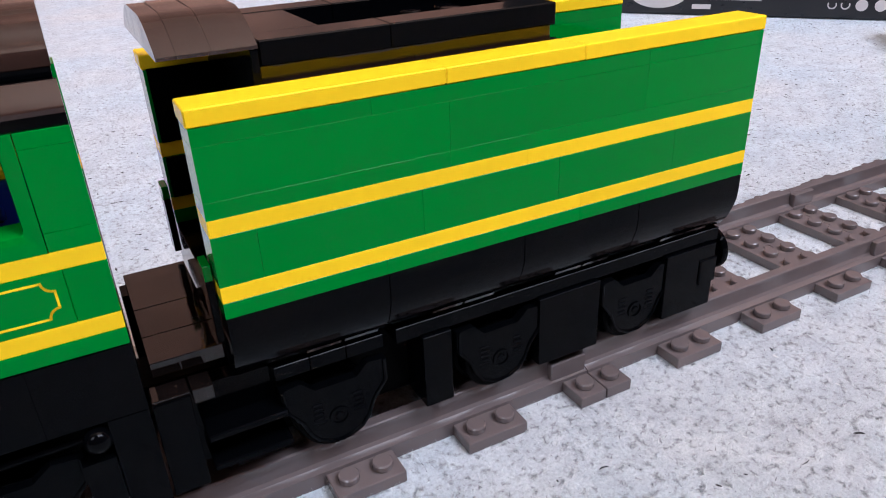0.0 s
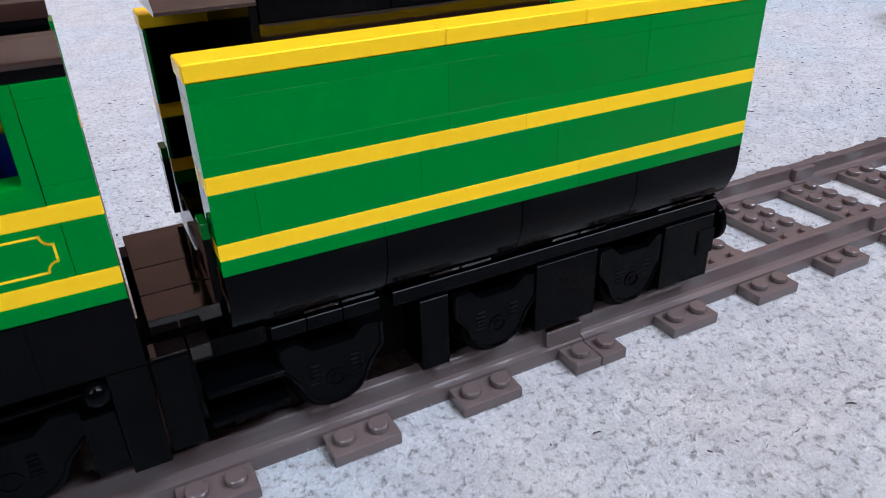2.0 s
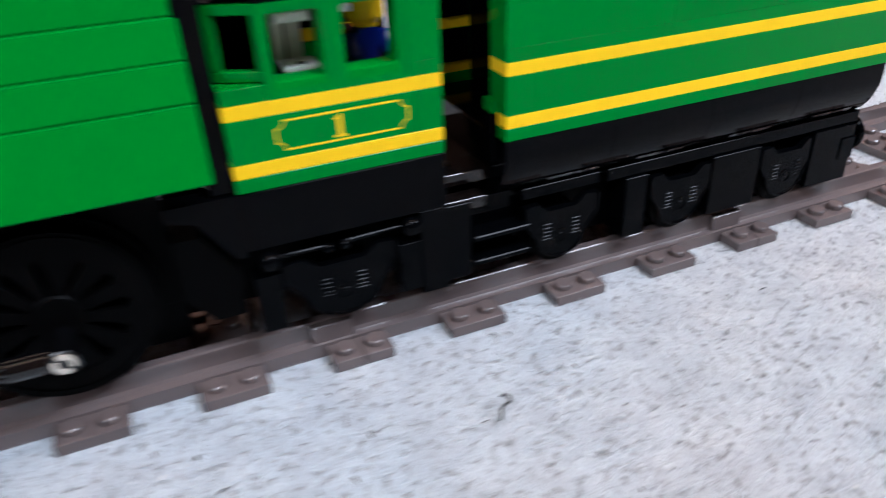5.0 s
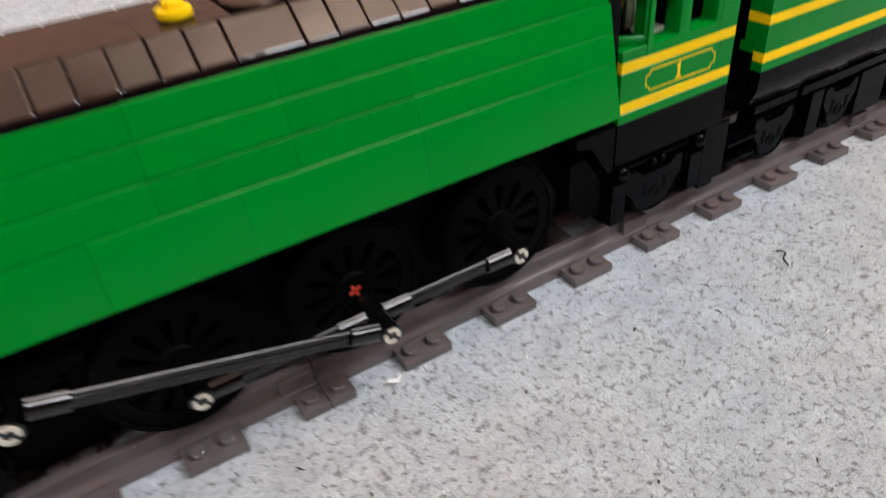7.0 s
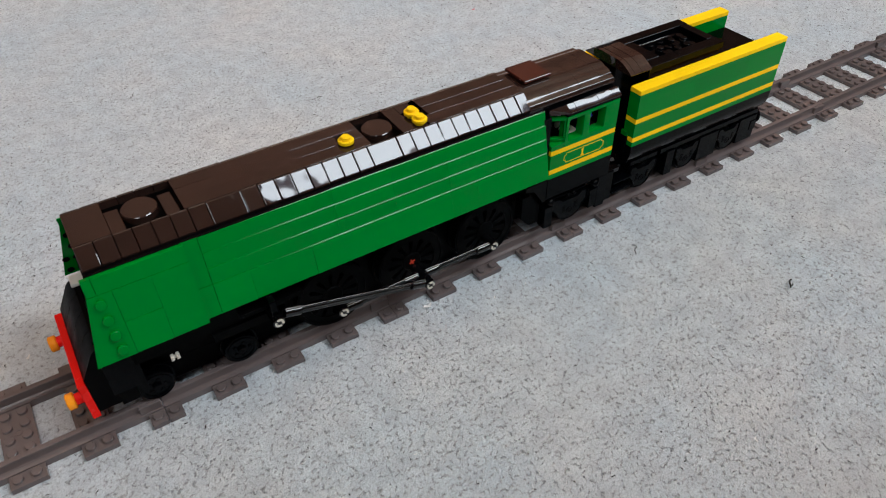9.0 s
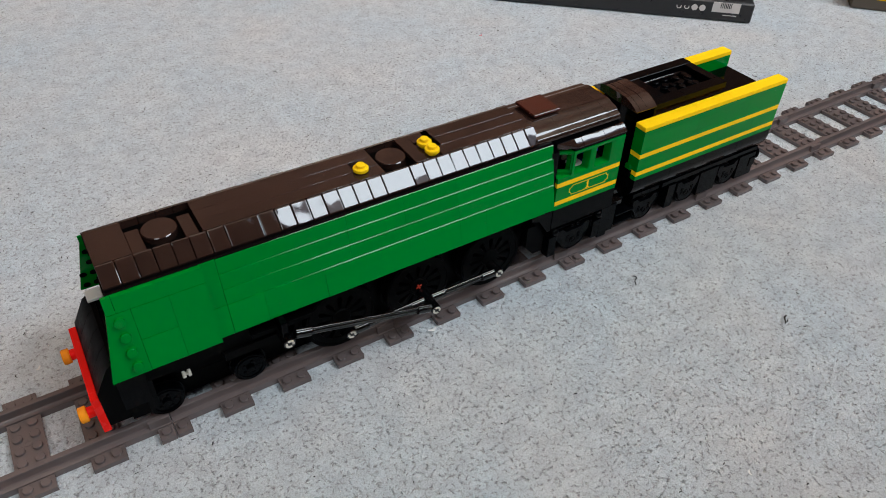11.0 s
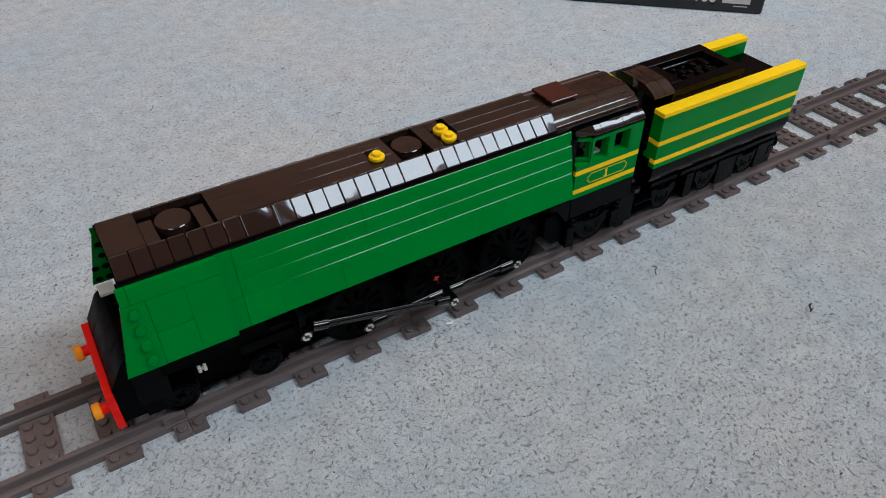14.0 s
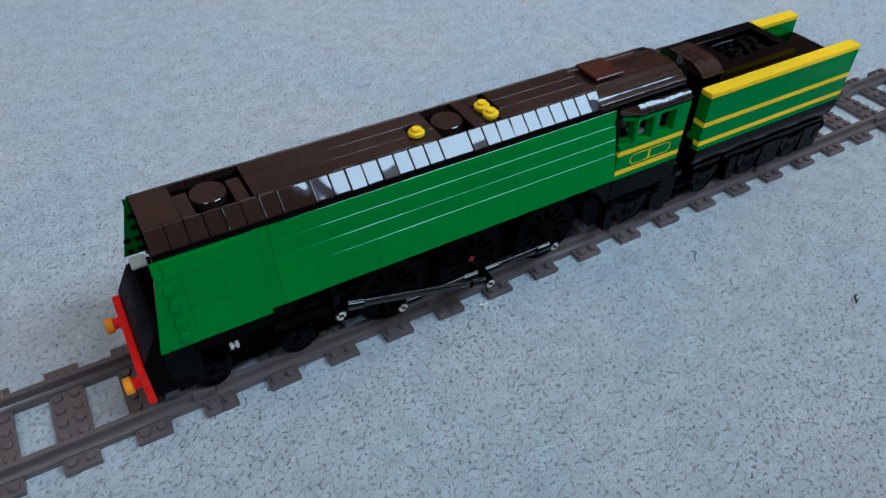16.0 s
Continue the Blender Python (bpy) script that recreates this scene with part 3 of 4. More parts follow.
def casing(s):
    lift = random.Random(21)
    for r in range(3):
        start = (-345.4, -281.6, -250, -218.4, -155)
        for x0, x1 in zip(start, start[1:]):
            side_panel("casing_tile", s, x0, x1, 8.1 * r, 8.1 * (r + 1), lift.uniform(-0.12, 0.12), 3.0, None, 0.5)
    low = (-345.4, -328, -297, -264.6, -218.4, -201.6, -155)
    for x0, x1 in zip(low, low[1:]):
        side_panel("casing_tile", s, x0, x1, 24.3, 40.6, lift.uniform(-0.12, 0.12), 3.0, None, 0.5)
    side_panel("casing_strip", s, -353, -345.5, 0, 24.3, -0.05)
    side_panel("casing_strip", s, -353, -345.5, 24.35, 40.6, -0.05)
    side_panel("casing_back", s, -392, -155.2, 1.5, 40.0, -3.1, 3.0, BLACK)
    # smoke deflector: proud tiles and a wedge plate with studs
    o, top = (2.8, 0) if s < 0 else (0.8, 2.4)
    side_panel("deflector_tile", s, -390.4, -352.2, top, 8.0, o, 0)
    side_panel("deflector_tile", s, -394.4, -390.5, top, 8.0, o, 0)
    side_panel("deflector_tile", s, -384.6, -368.4, 8.1, 24.4, o, 0)
    side_panel("deflector_tile", s, -384.6, -368.4, 24.5, 41, o, 0)
    side_panel("deflector_tile", s, -368.4, -352.2, 8.1, 41, o, 0)
    bm = bmesh.new()
    vs = prism(bm, [(-394.6, -8.1), (-384.7, -8.1), (-384.7, -41), (-401.6, -41)], "y", -o, 0)
    for x, d in ((-390.4, 12.4), (-390.2, 20.4), (-390.0, 28.4), (-389.6, 36.2)):
        vs += rod(bm, (x, -o - 1.7, -d), (x, -o, -d), 2.4, 16, 0.25)
    turn_verts(vs, Matrix.Diagonal((1, -s, 1, 1)) @ Matrix.Translation((0, -TOP_Y, TOP_Z)) @ Matrix.Rotation(-SLOPE, 4, "X"))
    wedge = part("deflector_wedge", bm, GREEN, engine)
    # flush black discs stand in for the shade inside open stud sockets
    for x, d in ((-390.4, 12.4), (-390.2, 20.4), (-390.0, 28.4), (-389.6, 36.2)):
        bm = bmesh.new()
        vs = rod(bm, (x, -0.2, -d), (x, 0.12, -d), 1.7, 14)
        turn_verts(vs, Matrix.Diagonal((1, -s, 1, 1)) @ Matrix.Translation((0, -TOP_Y, TOP_Z)) @ Matrix.Rotation(-SLOPE, 4, "X"))
        part("stud_socket", bm, DARK, wedge)
    # more shade discs, no real recess, on the wedge's sloping part
    for x, ds in ((-393.2, (14, 22, 30, 38)), (-398.0, (30, 38))):
        for d in ds:
            bm = bmesh.new()
            vs = rod(bm, (x, -0.2, -d), (x, 0.2, -d), 1.7, 14)
            turn_verts(vs, Matrix.Diagonal((1, -s, 1, 1)) @ Matrix.Translation((0, -TOP_Y, TOP_Z)) @ Matrix.Rotation(-SLOPE, 4, "X"))
            part("stud_socket", bm, DARK, wedge)
    # ledge between casing and roof
    brick("ledge", engine, BLACK, -392.5, -154.6, s * 24.4, s * 10, 93.4, 96.9)
    # roof edge slopes, one stud each with two doubles
    xs = [-392, -384, -376, -368, -360, -352, -344, -336, -320, -312, -304, -296, -288, -280, -272, -264, -256, -240, -232, -224, -216, -208, -200, -192, -184, -176, -168, -161]
    tilt = random.Random(3)
    for x0, x1 in zip(xs, xs[1:]):
        bm = bmesh.new()
        e = tilt.uniform(-0.1, 0.1)
        prof = [(s * 21.2, 97.0), (s * 21.2, 97.8), (s * 20.95, 98.15 - e), (s * 13.75, 104.5 + e), (s * 13.1, 104.75), (s * 12.6, 104.4), (s * 12.6, 97.0)]
        vs = prism(bm, prof, "x", x0 + 0.16, x1 - 0.16)
        bm.verts.ensure_lookup_table()
        sel = [e for e in bm.edges if abs(e.verts[0].co.x - e.verts[1].co.x) < 1e-4 and min(e.verts[0].co.z, e.verts[1].co.z) > 97.5]
        bmesh.ops.bevel(bm, geom=sel, offset=0.35, segments=2, affect="EDGES", profile=0.5)
        part("roof_slope", to_mesh("roof_slope", bm, ROOF, 8), None, engine)


both(casing)
brick("boiler_core", engine, DARK, -386, -152, -20, 20, 58, 93.3)
brick("boiler_deck", engine, DARK, -390, -162, -12.5, 12.5, 93.5, 100.6)
# roof deck tiles
DECK = [(-392, -376, -12.4, 12.4), 
        (-345, -272, -12.4, -4.2), (-345, -313, -4, 4), (-313, -281, -4, 4), (-345, -328, 4.2, 12.4), (-328, -264, 4.2, 12.4), (-281, -265.8, -4, 4),
        (-272, -252.6, -12.4, -4.2), (-259.6, -252.6, -4, 4), (-264, -252.6, 4.2, 12.4), (-234.6, -227.4, -12.4, 12.4), (-227.2, -215, 4.2, 12.4),
        (-215, -208, -4, 4), (-208, -162, -4, 4), (-219, -162, 4.2, 12.4), (-219, -208, -12.4, -4.2), (-208, -162, -12.4, -4.2)]
for x0, x1, y0, y1 in DECK:
    brick("roof_tile", engine, ROOF, x0, x1, y0, y1, 101.4, 104.6, 0.05)
brick("roof_tile", engine, ROOF, -376, -369.6, -12.4, 6, 100.7, 103.2, 0.28)
brick("roof_tile", engine, ROOF, -352.6, -346.4, -12.4, 6, 100.7, 103.2, 0.28)
brick("roof_tile", engine, ROOF, -227.2, -219.2, -12.4, 4, 100.7, 103.6, 0.28)
for x, name in ((-361.6, "chimney_cap"), (-243.4, "dome_cap")):
    bm = bmesh.new()
    rod(bm, (x, 0, 100.6), (x, 0, 104.4), 7.9, 40, 0.35)
    part(name, bm, ROOF, engine)
for x, y in ((-262.8, -5), (-222.8, 0.4), (-222.8, -7.7)):
    bm = bmesh.new()
    rod(bm, (x, y, 101.5), (x, y, 105.2), 2.6, 18)
    rod(bm, (x, y, 105.0), (x, y, 107.0), 4.0, 24, 0.3)
    stud(bm, x, y, 107.0)
    part("safety_valve", bm, YELLOW, engine, "yellow round stud on the roof")

# nose: buffer beam, sloping plates, smokebox front
bm = bmesh.new()
box(bm, -413.4, -409.8, -26.4, 26.4, 19, 42.2, 0.3)
beam = part("buffer_beam", bm, RED, engine, "plain red buffer beam")
for s in (-1, 1):
    bm = bmesh.new()
    rod(bm, (-413.2, s * 20.6, 30), (-417, s * 20.6, 30), 2.8, 18)
    part("buffer_stem", bm, RED, beam)
    bm = bmesh.new()
    rod(bm, (-416.8, s * 20.6, 30), (-420.6, s * 20.6, 30), 4.0, 28, 0.5)
    part("buffer_head", bm, ORANGE, beam, "orange round buffer head")
for y0, y1 in ((-26.2, -13.2), (-13, 0), (0.2, 13.2), (13.4, 26.2)):
    bm = bmesh.new()
    prism(bm, [(-409.7, 22), (-409.7, 44.5), (-402.6, 57.5), (-399.5, 60), (-397.4, 60), (-397.4, 22)], "y", y0, y1)
    part("nose_slope", bm, DARK, engine)
brick("nose_plate", engine, BLACK, -397.2, -386.2, -26, 26, 24, 57.5)
brick("nose_tile", engine, WHITE, -400.4, -393, 18.4, 26.2, 60.1, 62.0, 0.3, "small white tile")
brick("smokebox_front", engine, DARK, -388, -386.1, -20, 20, 57.6, 93.2)
for s in (-1, 1):
    brick("nose_cheek", engine, BLACK, -401, -388.4, s * 28.4, s * 20, 30, 57.4)
    bm = bmesh.new()
    for x in (-372.2, -369.6):
        box(bm, x - 0.8, x + 0.8, s * 28.6, s * 26, 35.8, 39.0, 0.35)
    box(bm, -371.6, -370.2, s * 28.0, s * 26, 36.8, 37.6, 0.2)
    part("bright_clip", bm, CREAM, engine, "pale grey clip")

# running gear below the casing


def frames(s):
    brick("main_frame", engine, DARK, -388, -312, s * 27, s * 12, 41.5, 57.2)
    brick("main_frame", engine, DARK, -312, -166, s * 16, s * 6, 22, 57.2)
    brick("cylinder_block", engine, DARK, -352, -322, s * 28.5, s * 14, 36.0, 41.4)
    brick("slide_bar", engine, DARK, -338, -306, s * 32, s * 26, 47.5, 50.0)
    brick("bracket", engine, BLACK, -325.0, -321.6, s * 39, s * 26, 43, 57, 0.4)
    for x in (-383.0, -340.0):
        bm = bmesh.new()
        z = 18.4
        rod(bm, (x, s * 17.0, z), (x, s * 18.2, z), 10.0, 28, 0.3)
        rod(bm, (x, s * 18.2, z), (x, s * 22.5, z), 8.8, 28, 0.4)
        ring(bm, (x, s * 22.5, z), "y", 6.4, 7.4, 0, 0.5 * s, 28)
        for k in range(5):
            a = 2 * math.pi * k / 5
            rod(bm, (x + 4 * math.cos(a), s * 22.3, z + 4 * math.sin(a)), (x + 4 * math.cos(a), s * 23.0, z + 4 * math.sin(a)), 0.9, 10, 0.1)
        rod(bm, (x, s * 22.4, z), (x, s * 24, z), 2.2, 14, 0.3)
        part("leading_wheel", bm, BLACK, engine)
    brick("bogie_frame", engine, DARK, -396, -316, s * 15, s * 2, 13, 40)
    brick("guard_iron", engine, DARK, -399.5, -391, s * 26.5, s * 16, 20, 30)


both(frames)
# black filler added to block light leaking through between the wheels
brick("keel", engine, DARK, -396, -166, -15.2, 15.2, 11.0, 24.0)
brick("keel", engine, DARK, -311, -166, -15.2, 15.2, 24.1, 57.0)


def driver(x, s, z=30.0):
    """A spoked driving wheel with rim, flange, hub and crank boss."""
    y = s * 19.0
    bm = bmesh.new()
    rod(bm, (x, y + s * 0.6, z), (x, y + s * 1.2, z), 16.6, 40)
    w = part("driving_wheel", bm, DARK, engine, "black spoked driving wheel")
    bm = bmesh.new()
    ring(bm, (x, y, z), "y", 14.6, 20.4, 0, s * 5.0, 48)
    part("rim", bm, DARK, w)
    bm = bmesh.new()
    ring(bm, (x, y, z), "y", 15.8, 21.8, -s * 1.2, 0, 48)
    part("flange", bm, DARK, w)
    bm = bmesh.new()
    ring(bm, (x, y + s * 5.0, z), "y", 18.6, 19.6, 0, s * 0.4, 48)
    part("rim_bead", bm, DARK, w)
    bm = bmesh.new()
    rod(bm, (x, y, z), (x, y + s * 5.4, z), 5.8, 24, 0.5)
    part("hub", bm, DARK, w)
    for k in range(12):
        a = 2 * math.pi * (k + 0.5) / 12
        bm = bmesh.new()
        vs = prism(bm, [(5.4, -1.25), (8.5, -1.35), (13.0, -1.9), (14.4, -3.2), (15.4, -4.1), (15.4, 4.1), (14.4, 3.2), (13.0, 1.9), (8.5, 1.35), (5.4, 1.25)], "z", 0.9, 4.6)
        turn_verts(vs, Matrix.Translation((x, y, z)) @ Matrix(((1, 0, 0, 0), (0, 0, s, 0), (0, 1, 0, 0), (0, 0, 0, 1))) @ Matrix.Rotation(a, 4, "Z"))
        part("spoke", bm, DARK, w)
    bm = bmesh.new()
    for a in (0.4, 0.4 + math.pi / 2):
        f, vs = box(bm, -1.9, 1.9, -0.5, 0.5, 0, 0.3, 0.1)
        turn_verts(vs, Matrix.Translation((x, y + s * 5.3, z)) @ Matrix(((1, 0, 0, 0), (0, 0, s, 0), (0, 1, 0, 0), (0, 0, 0, 1))) @ Matrix.Rotation(a, 4, "Z"))
    if abs(x + 240.4) < 1:
        part("axle_end", bm, AXLE, w, "red cross axle end")
    else:
        bm.free()
    return w


for s in (-1, 1):
    for x in (-288.2, -240.4, -191.6):
        driver(x, s)


def pin(parent, x, y, z, s, back):
    """A push pin seen end on: a black collar with a split pale ring."""
    bm = bmesh.new()
    rod(bm, (x, back, z), (x, y, z), 3.1, 20, 0.35)
    collar = part("pin_collar", bm, SHINY, parent)
    bm = bmesh.new()
    for a0, a1 in ((-28, 118), (152, 298)):
        ring(bm, (x, y, z), "y", 1.25, 2.35, -0.2 * s, 0.35 * s, 14, a0, a1)
    part("pin_end", bm, CREAM, collar, "pale split pin end")


def coupling_rod(name, p, q, y, s):
    """A fluted bar with a ribbed socket at each end."""
    p, q = Vector((p[0], y, p[1])), Vector((q[0], y, q[1]))
    ax = (q - p).normalized()
    bm = bmesh.new()
    up = Vector((-ax.z, 0, ax.x))
    out = Vector((0, 1, 0))
    loop = []
    for k in range(64):
        t = 2 * math.pi * k / 64
        u, v = math.cos(t), math.sin(t)
        reach = 1.0
        for d in (-1.35, 1.35):
            k2 = u * d
            disc = k2 * k2 - (1.35 ** 2 - 0.85 ** 2)
            if disc > 0 and k2 > 0:
                reach = max(reach, k2 + math.sqrt(disc))
        loop.append(up * (u * reach) + out * (v * reach))
    ends = [[bm.verts.new(e + o) for o in loop] for e in (p + ax * 3, q - ax * 3)]
    bm.faces.new(ends[0])
    bm.faces.new(ends[1][::-1])
    for k in range(64):
        bm.faces.new([ends[0][k], ends[0][(k + 1) % 64], ends[1][(k + 1) % 64], ends[1][k]])
    bar = part(name, bm, SHINY, engine, "glossy black fluted rod")
    for a, b in ((p + ax * 2.4, p + ax * 11), (q - ax * 2.4, q - ax * 11)):
        bm = bmesh.new()
        rod(bm, a, b, 2.5, 24, 0.3)
        for d in (-1.7, 1.7):
            rod(bm, a + up * d, b + up * d, 1.2, 20, 0.2)
        part("socket", bm, SHINY, bar)
    return bar


for s in (-1, 1):
    y1, y2 = s * 34.0, s * 41.5
    a, b, c, d = (-287.0, 25.0), (-239.0, 25.4), (-191.6, 25.2), (-323.0, 45.0)
    r1 = coupling_rod("coupling_rod", a, b, s * 31.5, s)
    r2 = coupling_rod("coupling_rod", b, c, s * 31.5, s)
    r3 = coupling_rod("connecting_rod", (-321.4, 47.8), b, s * 38.5, s)
    pin(r1, a[0], y1, a[1], s, s * 24)
    pin(r2, c[0], y1, c[1], s, s * 24)
    pin(r3, b[0], y2, b[1], s, s * 24)
    pin(r3, d[0], y2, d[1], s, s * 26)

# ---- the cab ----
CX0, CX1 = -150.6, -102.6


def cab_side(s):
    def b(name, mat, x0, x1, z0, z1, inner=20.5, bev=0.12):
        return brick(name, engine, mat, x0, x1, s * 28, s * inner, z0, z1, bev)
    b("brick", GREEN, CX0, CX1, G0, G0 + P)
    b("yellow_stripe", YELLOW, CX0, CX1, G0 + P, G0 + 2 * P)
    plate = b("number_brick", GREEN, CX0, -109.2, G0 + 2 * P, G0 + 5 * P)
    b("brick", GREEN, -109.2, CX1, G0 + 2 * P, G0 + 5 * P)
    b("yellow_stripe", YELLOW, CX0, CX1, G0 + 5 * P, G0 + 6 * P)
    # printed panel: thin line with notched corners, and the figure 1
    x0, x1, z0, z1, n = -140.4, -111.0, 59.5, 65.9, 1.7
    pts = []
    for cx, cz, a0 in ((x0, z0, 90), (x1, z0, 180), (x1, z1, 270), (x0, z1, 0)):
        arc = [(cx + n * math.cos(math.radians(a0 - 90 * k / 5)), cz + n * math.sin(math.radians(a0 - 90 * k / 5))) for k in range(6)]
        pts += arc
    bm = bmesh.new()
    y0, y1 = s * 27.9, s * 28.06
    for (ax, az), (bx, bz) in zip(pts, pts[1:] + pts[:1]):
        d = Vector((bx - ax, bz - az))
        if d.length < 0.05:
            continue
        nn = Vector((-d.y, d.x)).normalized() * 0.2
        e = d.normalized() * 0.12
        prism(bm, [(ax - e.x + nn.x, az - e.y + nn.y), (bx + e.x + nn.x, bz + e.y + nn.y), (bx + e.x - nn.x, bz + e.y - nn.y), (ax - e.x - nn.x, az - e.y - nn.y)], "y", y0, y1)
    part("printed_line", bm, YELLOW, plate, "thin yellow printed border")
    bm = bmesh.new()
    cx = -126.7
    prism(bm, [(cx - 0.55, 60.5), (cx + 0.55, 60.5), (cx + 0.55, 65.3), (cx + 0.1, 65.3), (cx - 1.35 * (1 if s < 0 else -1), 64.2), (cx - 0.55, 64.25)] if s < 0 else
          [(cx - 0.55, 60.5), (cx + 0.55, 60.5), (cx + 0.55, 64.25), (cx + 1.35, 64.2), (cx - 0.1, 65.3), (cx - 0.55, 65.3)], "y", y0, y1)
    box(bm, cx - 1.35, cx + 1.35, y0, y1, 60.1, 60.7, 0.02)
    part("printed_figure", bm, YELLOW, plate, "yellow printed figure 1")
    # window level: sill, posts, lintel, with an angled front pane opening
    z0, z1 = G0 + 6 * P, 89.5
    bm = bmesh.new()
    pierced(bm, -141.0, -126.2, z0, z1, -139.0, -128.5, 74.0, 87.3, s * 28, s * 22.2)
    pierced(bm, -126.2, -110.3, z0, z1, -123.9, -112.6, 74.2, 87.5, s * 28, s * 22.2)
    part("window_frame", bm, GREEN, engine)
    for za, zb in ((z0, 73.8), (73.8, 87), (87, z1)):
        b("brick", GREEN, -110.2, CX1, za, zb, bev=0.06)
    brick("eave_band", engine, BLACK, -141, CX1 - (0 if s < 0 else 1.6), s * 27.6, s * 21, 89.6, 91.4, 0.05)
    brick("eave_band", engine, BLACK, -151, CX1 - (0.4 if s < 0 else 1.8), s * 23.7, s * 20.4, 91.5, 95.2, 0.05)
    brick("eave_band", engine, BLACK, -161, CX1 - (0.4 if s < 0 else 1.8), s * 21.2, s * 19.4, 95.3, 96.85, 0.05)
    b("sill_block", GREEN, CX0, -141.1, z0, 74, 22)
    bm = bmesh.new()
    vs = []
    for xa, xb, za, zb in ((0, 12.4, 74.1, 76.4), (0, 12.4, 87.3, 89.5), (0, 2.6, 76.4, 87.6), (10.2, 12.4, 76.4, 87.6)):
        f, v = box(bm, xa, xb, 0, 2.2, za, zb, 0.25)
        vs += v
    turn_verts(vs, Matrix.Diagonal((1, -s, 1, 1)) @ Matrix.Translation((-151, -22.2, 0)) @ Matrix.Rotation(-0.46, 4, "Z"))
    part("front_window_frame", bm, GREEN, engine)
    # roof edge over the windows
    for xa, xb in ((-139.4, -134.8), (-134.5, -118.7), (-118.4, CX1)):
        bm = bmesh.new()
        prism(bm, [(s * 28.3, 91.5), (s * 28.3, 92.2), (s * 28.1, 92.5), (s * 24.2, 95.5), (s * 23.8, 95.5), (s * 23.8, 91.5)], "x", xa, xb if s < 0 else min(xb, CX1 - 1.6))
        part("eave_slope", bm, ROOF, engine)
    bm = bmesh.new()
    vs = [bm.verts.new(p) for p in ((-139.6, s * 28.2, 92.3), (-139.6, s * 24.2, 95.5), (-151, s * 24.0, 95.3), (-146, s * 25, 93.8), (-139.6, s * 28.2, 91.5), (-139.6, s * 23.2, 91.5), (-151, s * 23.2, 91.5))]
    for q in ((0, 1, 2, 3), (0, 3, 4), (3, 2, 6, 4), (4, 6, 5), (0, 4, 5, 1), (1, 5, 6, 2)):
        bm.faces.new([vs[i] for i in q])
    part("eave_corner", bm, ROOF, engine)
    # black lower half with the slot and the trailing wheel behind it
    bl = lambda x0, x1, z0, z1, nm="lower_panel": brick(nm, engine, BLACK, x0, x1, s * 28, s * 22, z0, z1, 0.03)
    bl(-150.6, -136, 37.4, 51.2)
    bl(-136, -119, 37.4, 51.2)
    bl(-119, CX1, 37.4, 51.2)
    bl(-109.6, CX1, 14, 37.2)
    bl(-150.6, -144.6, 15, 30)
    bl(-115.4, -109.8, 16, 29.5)
    bm = bmesh.new()
    prism(bm, [(-166, 51.2), (-166, 48), (-160, 46.5), (-153, 36), (-150.8, 36), (-150.8, 51.2)], "y", s * 27.6, s * 22)
    part("lower_panel", bm, BLACK, engine)
    bm = bmesh.new()
    prism(bm, [(-166, 42), (-160, 42), (-153, 32), (-153, 20), (-160, 20), (-166, 27)], "y", s * 25, s * 19)
    part("ash_pan", bm, DARK, engine)
    axle_guard(engine, -129.4, s, -26.2, 20.0, 14.6)
    for x, z, r in ((-146.4, 33.4, 2.6), (-111.8, 33.8, 2.6), (-132.6, 33.2, 1.3), (-128.6, 33.2, 1.3)):
        bm = bmesh.new()
        bmesh.ops.create_uvsphere(bm, u_segments=18, v_segments=10, radius=r)
        for v in bm.verts:
            v.co += Vector((x, s * 27.2, z))
        part("ball_joint", bm, BLACK, engine, "glossy black ball joint")
    bm = bmesh.new()
    rod(bm, (-144, s * 25.6, 33.2), (-133, s * 25.6, 33.0), 0.6, 10)
    rod(bm, (-128, s * 25.6, 33.2), (-113, s * 25.6, 33.6), 0.6, 10)
    part("link_rod", bm, BLACK, engine)


both(cab_side)
for s in (-1, 1):
    brick("cab_corner", engine, BLACK, -155.8, -150.8, s * 26.4, s * 20, 51.4, 92.0)
small_wheel(engine, -128.4, 8.6, 18.4)
brick("cab_floor", engine, DARK, CX0, CX1, -20.4, 20.4, 52, 65)
brick("cab_base", engine, DARK, -152, CX1, -21.8, 21.8, 36, 52)
brick("under_frame", engine, DARK, -166, CX1, -10, 10, 14, 36)
brick("cab_front", engine, BLACK, -152, -149.6, -21.4, 21.4, 70.1, 96)
brick("fire_door", engine, BROWN, -149.5, -147, -12, 12, 72, 90)
# curved cab roof in three courses
for x0, x1 in ((-162.4, -146.4), (-146.2, -126.4), (-126.2, -111.4), (-111.2, -102.8)):
    bm = bmesh.new()
    arc = [(-21.4, 96.9), (-21.3, 97.4), (-20.4, 98.6), (-18.6, 100.2), (-16, 101.7), (-12.8, 102.9), (-9, 103.8), (-4.6, 104.3), (0, 104.5)]
    rows = []
    for (ya, za), (yb, zb) in zip(arc[1::2], arc[3::2]):
        n = Vector((za - zb, yb - ya)).normalized()
        rows += [(ya + (yb - ya) * k / 5 + n.x * 0.8 * math.sin(math.pi * k / 5), za + (zb - za) * k / 5 + n.y * 0.8 * math.sin(math.pi * k / 5)) for k in range(5)]
    arc = arc[:1] + rows + [arc[7], arc[8]]
    arc = arc + [(-y, z) for y, z in arc[-2::-1]]
    prism(bm, arc, "x", x0, x1)
    part("curved_roof", bm, ROOF, engine)
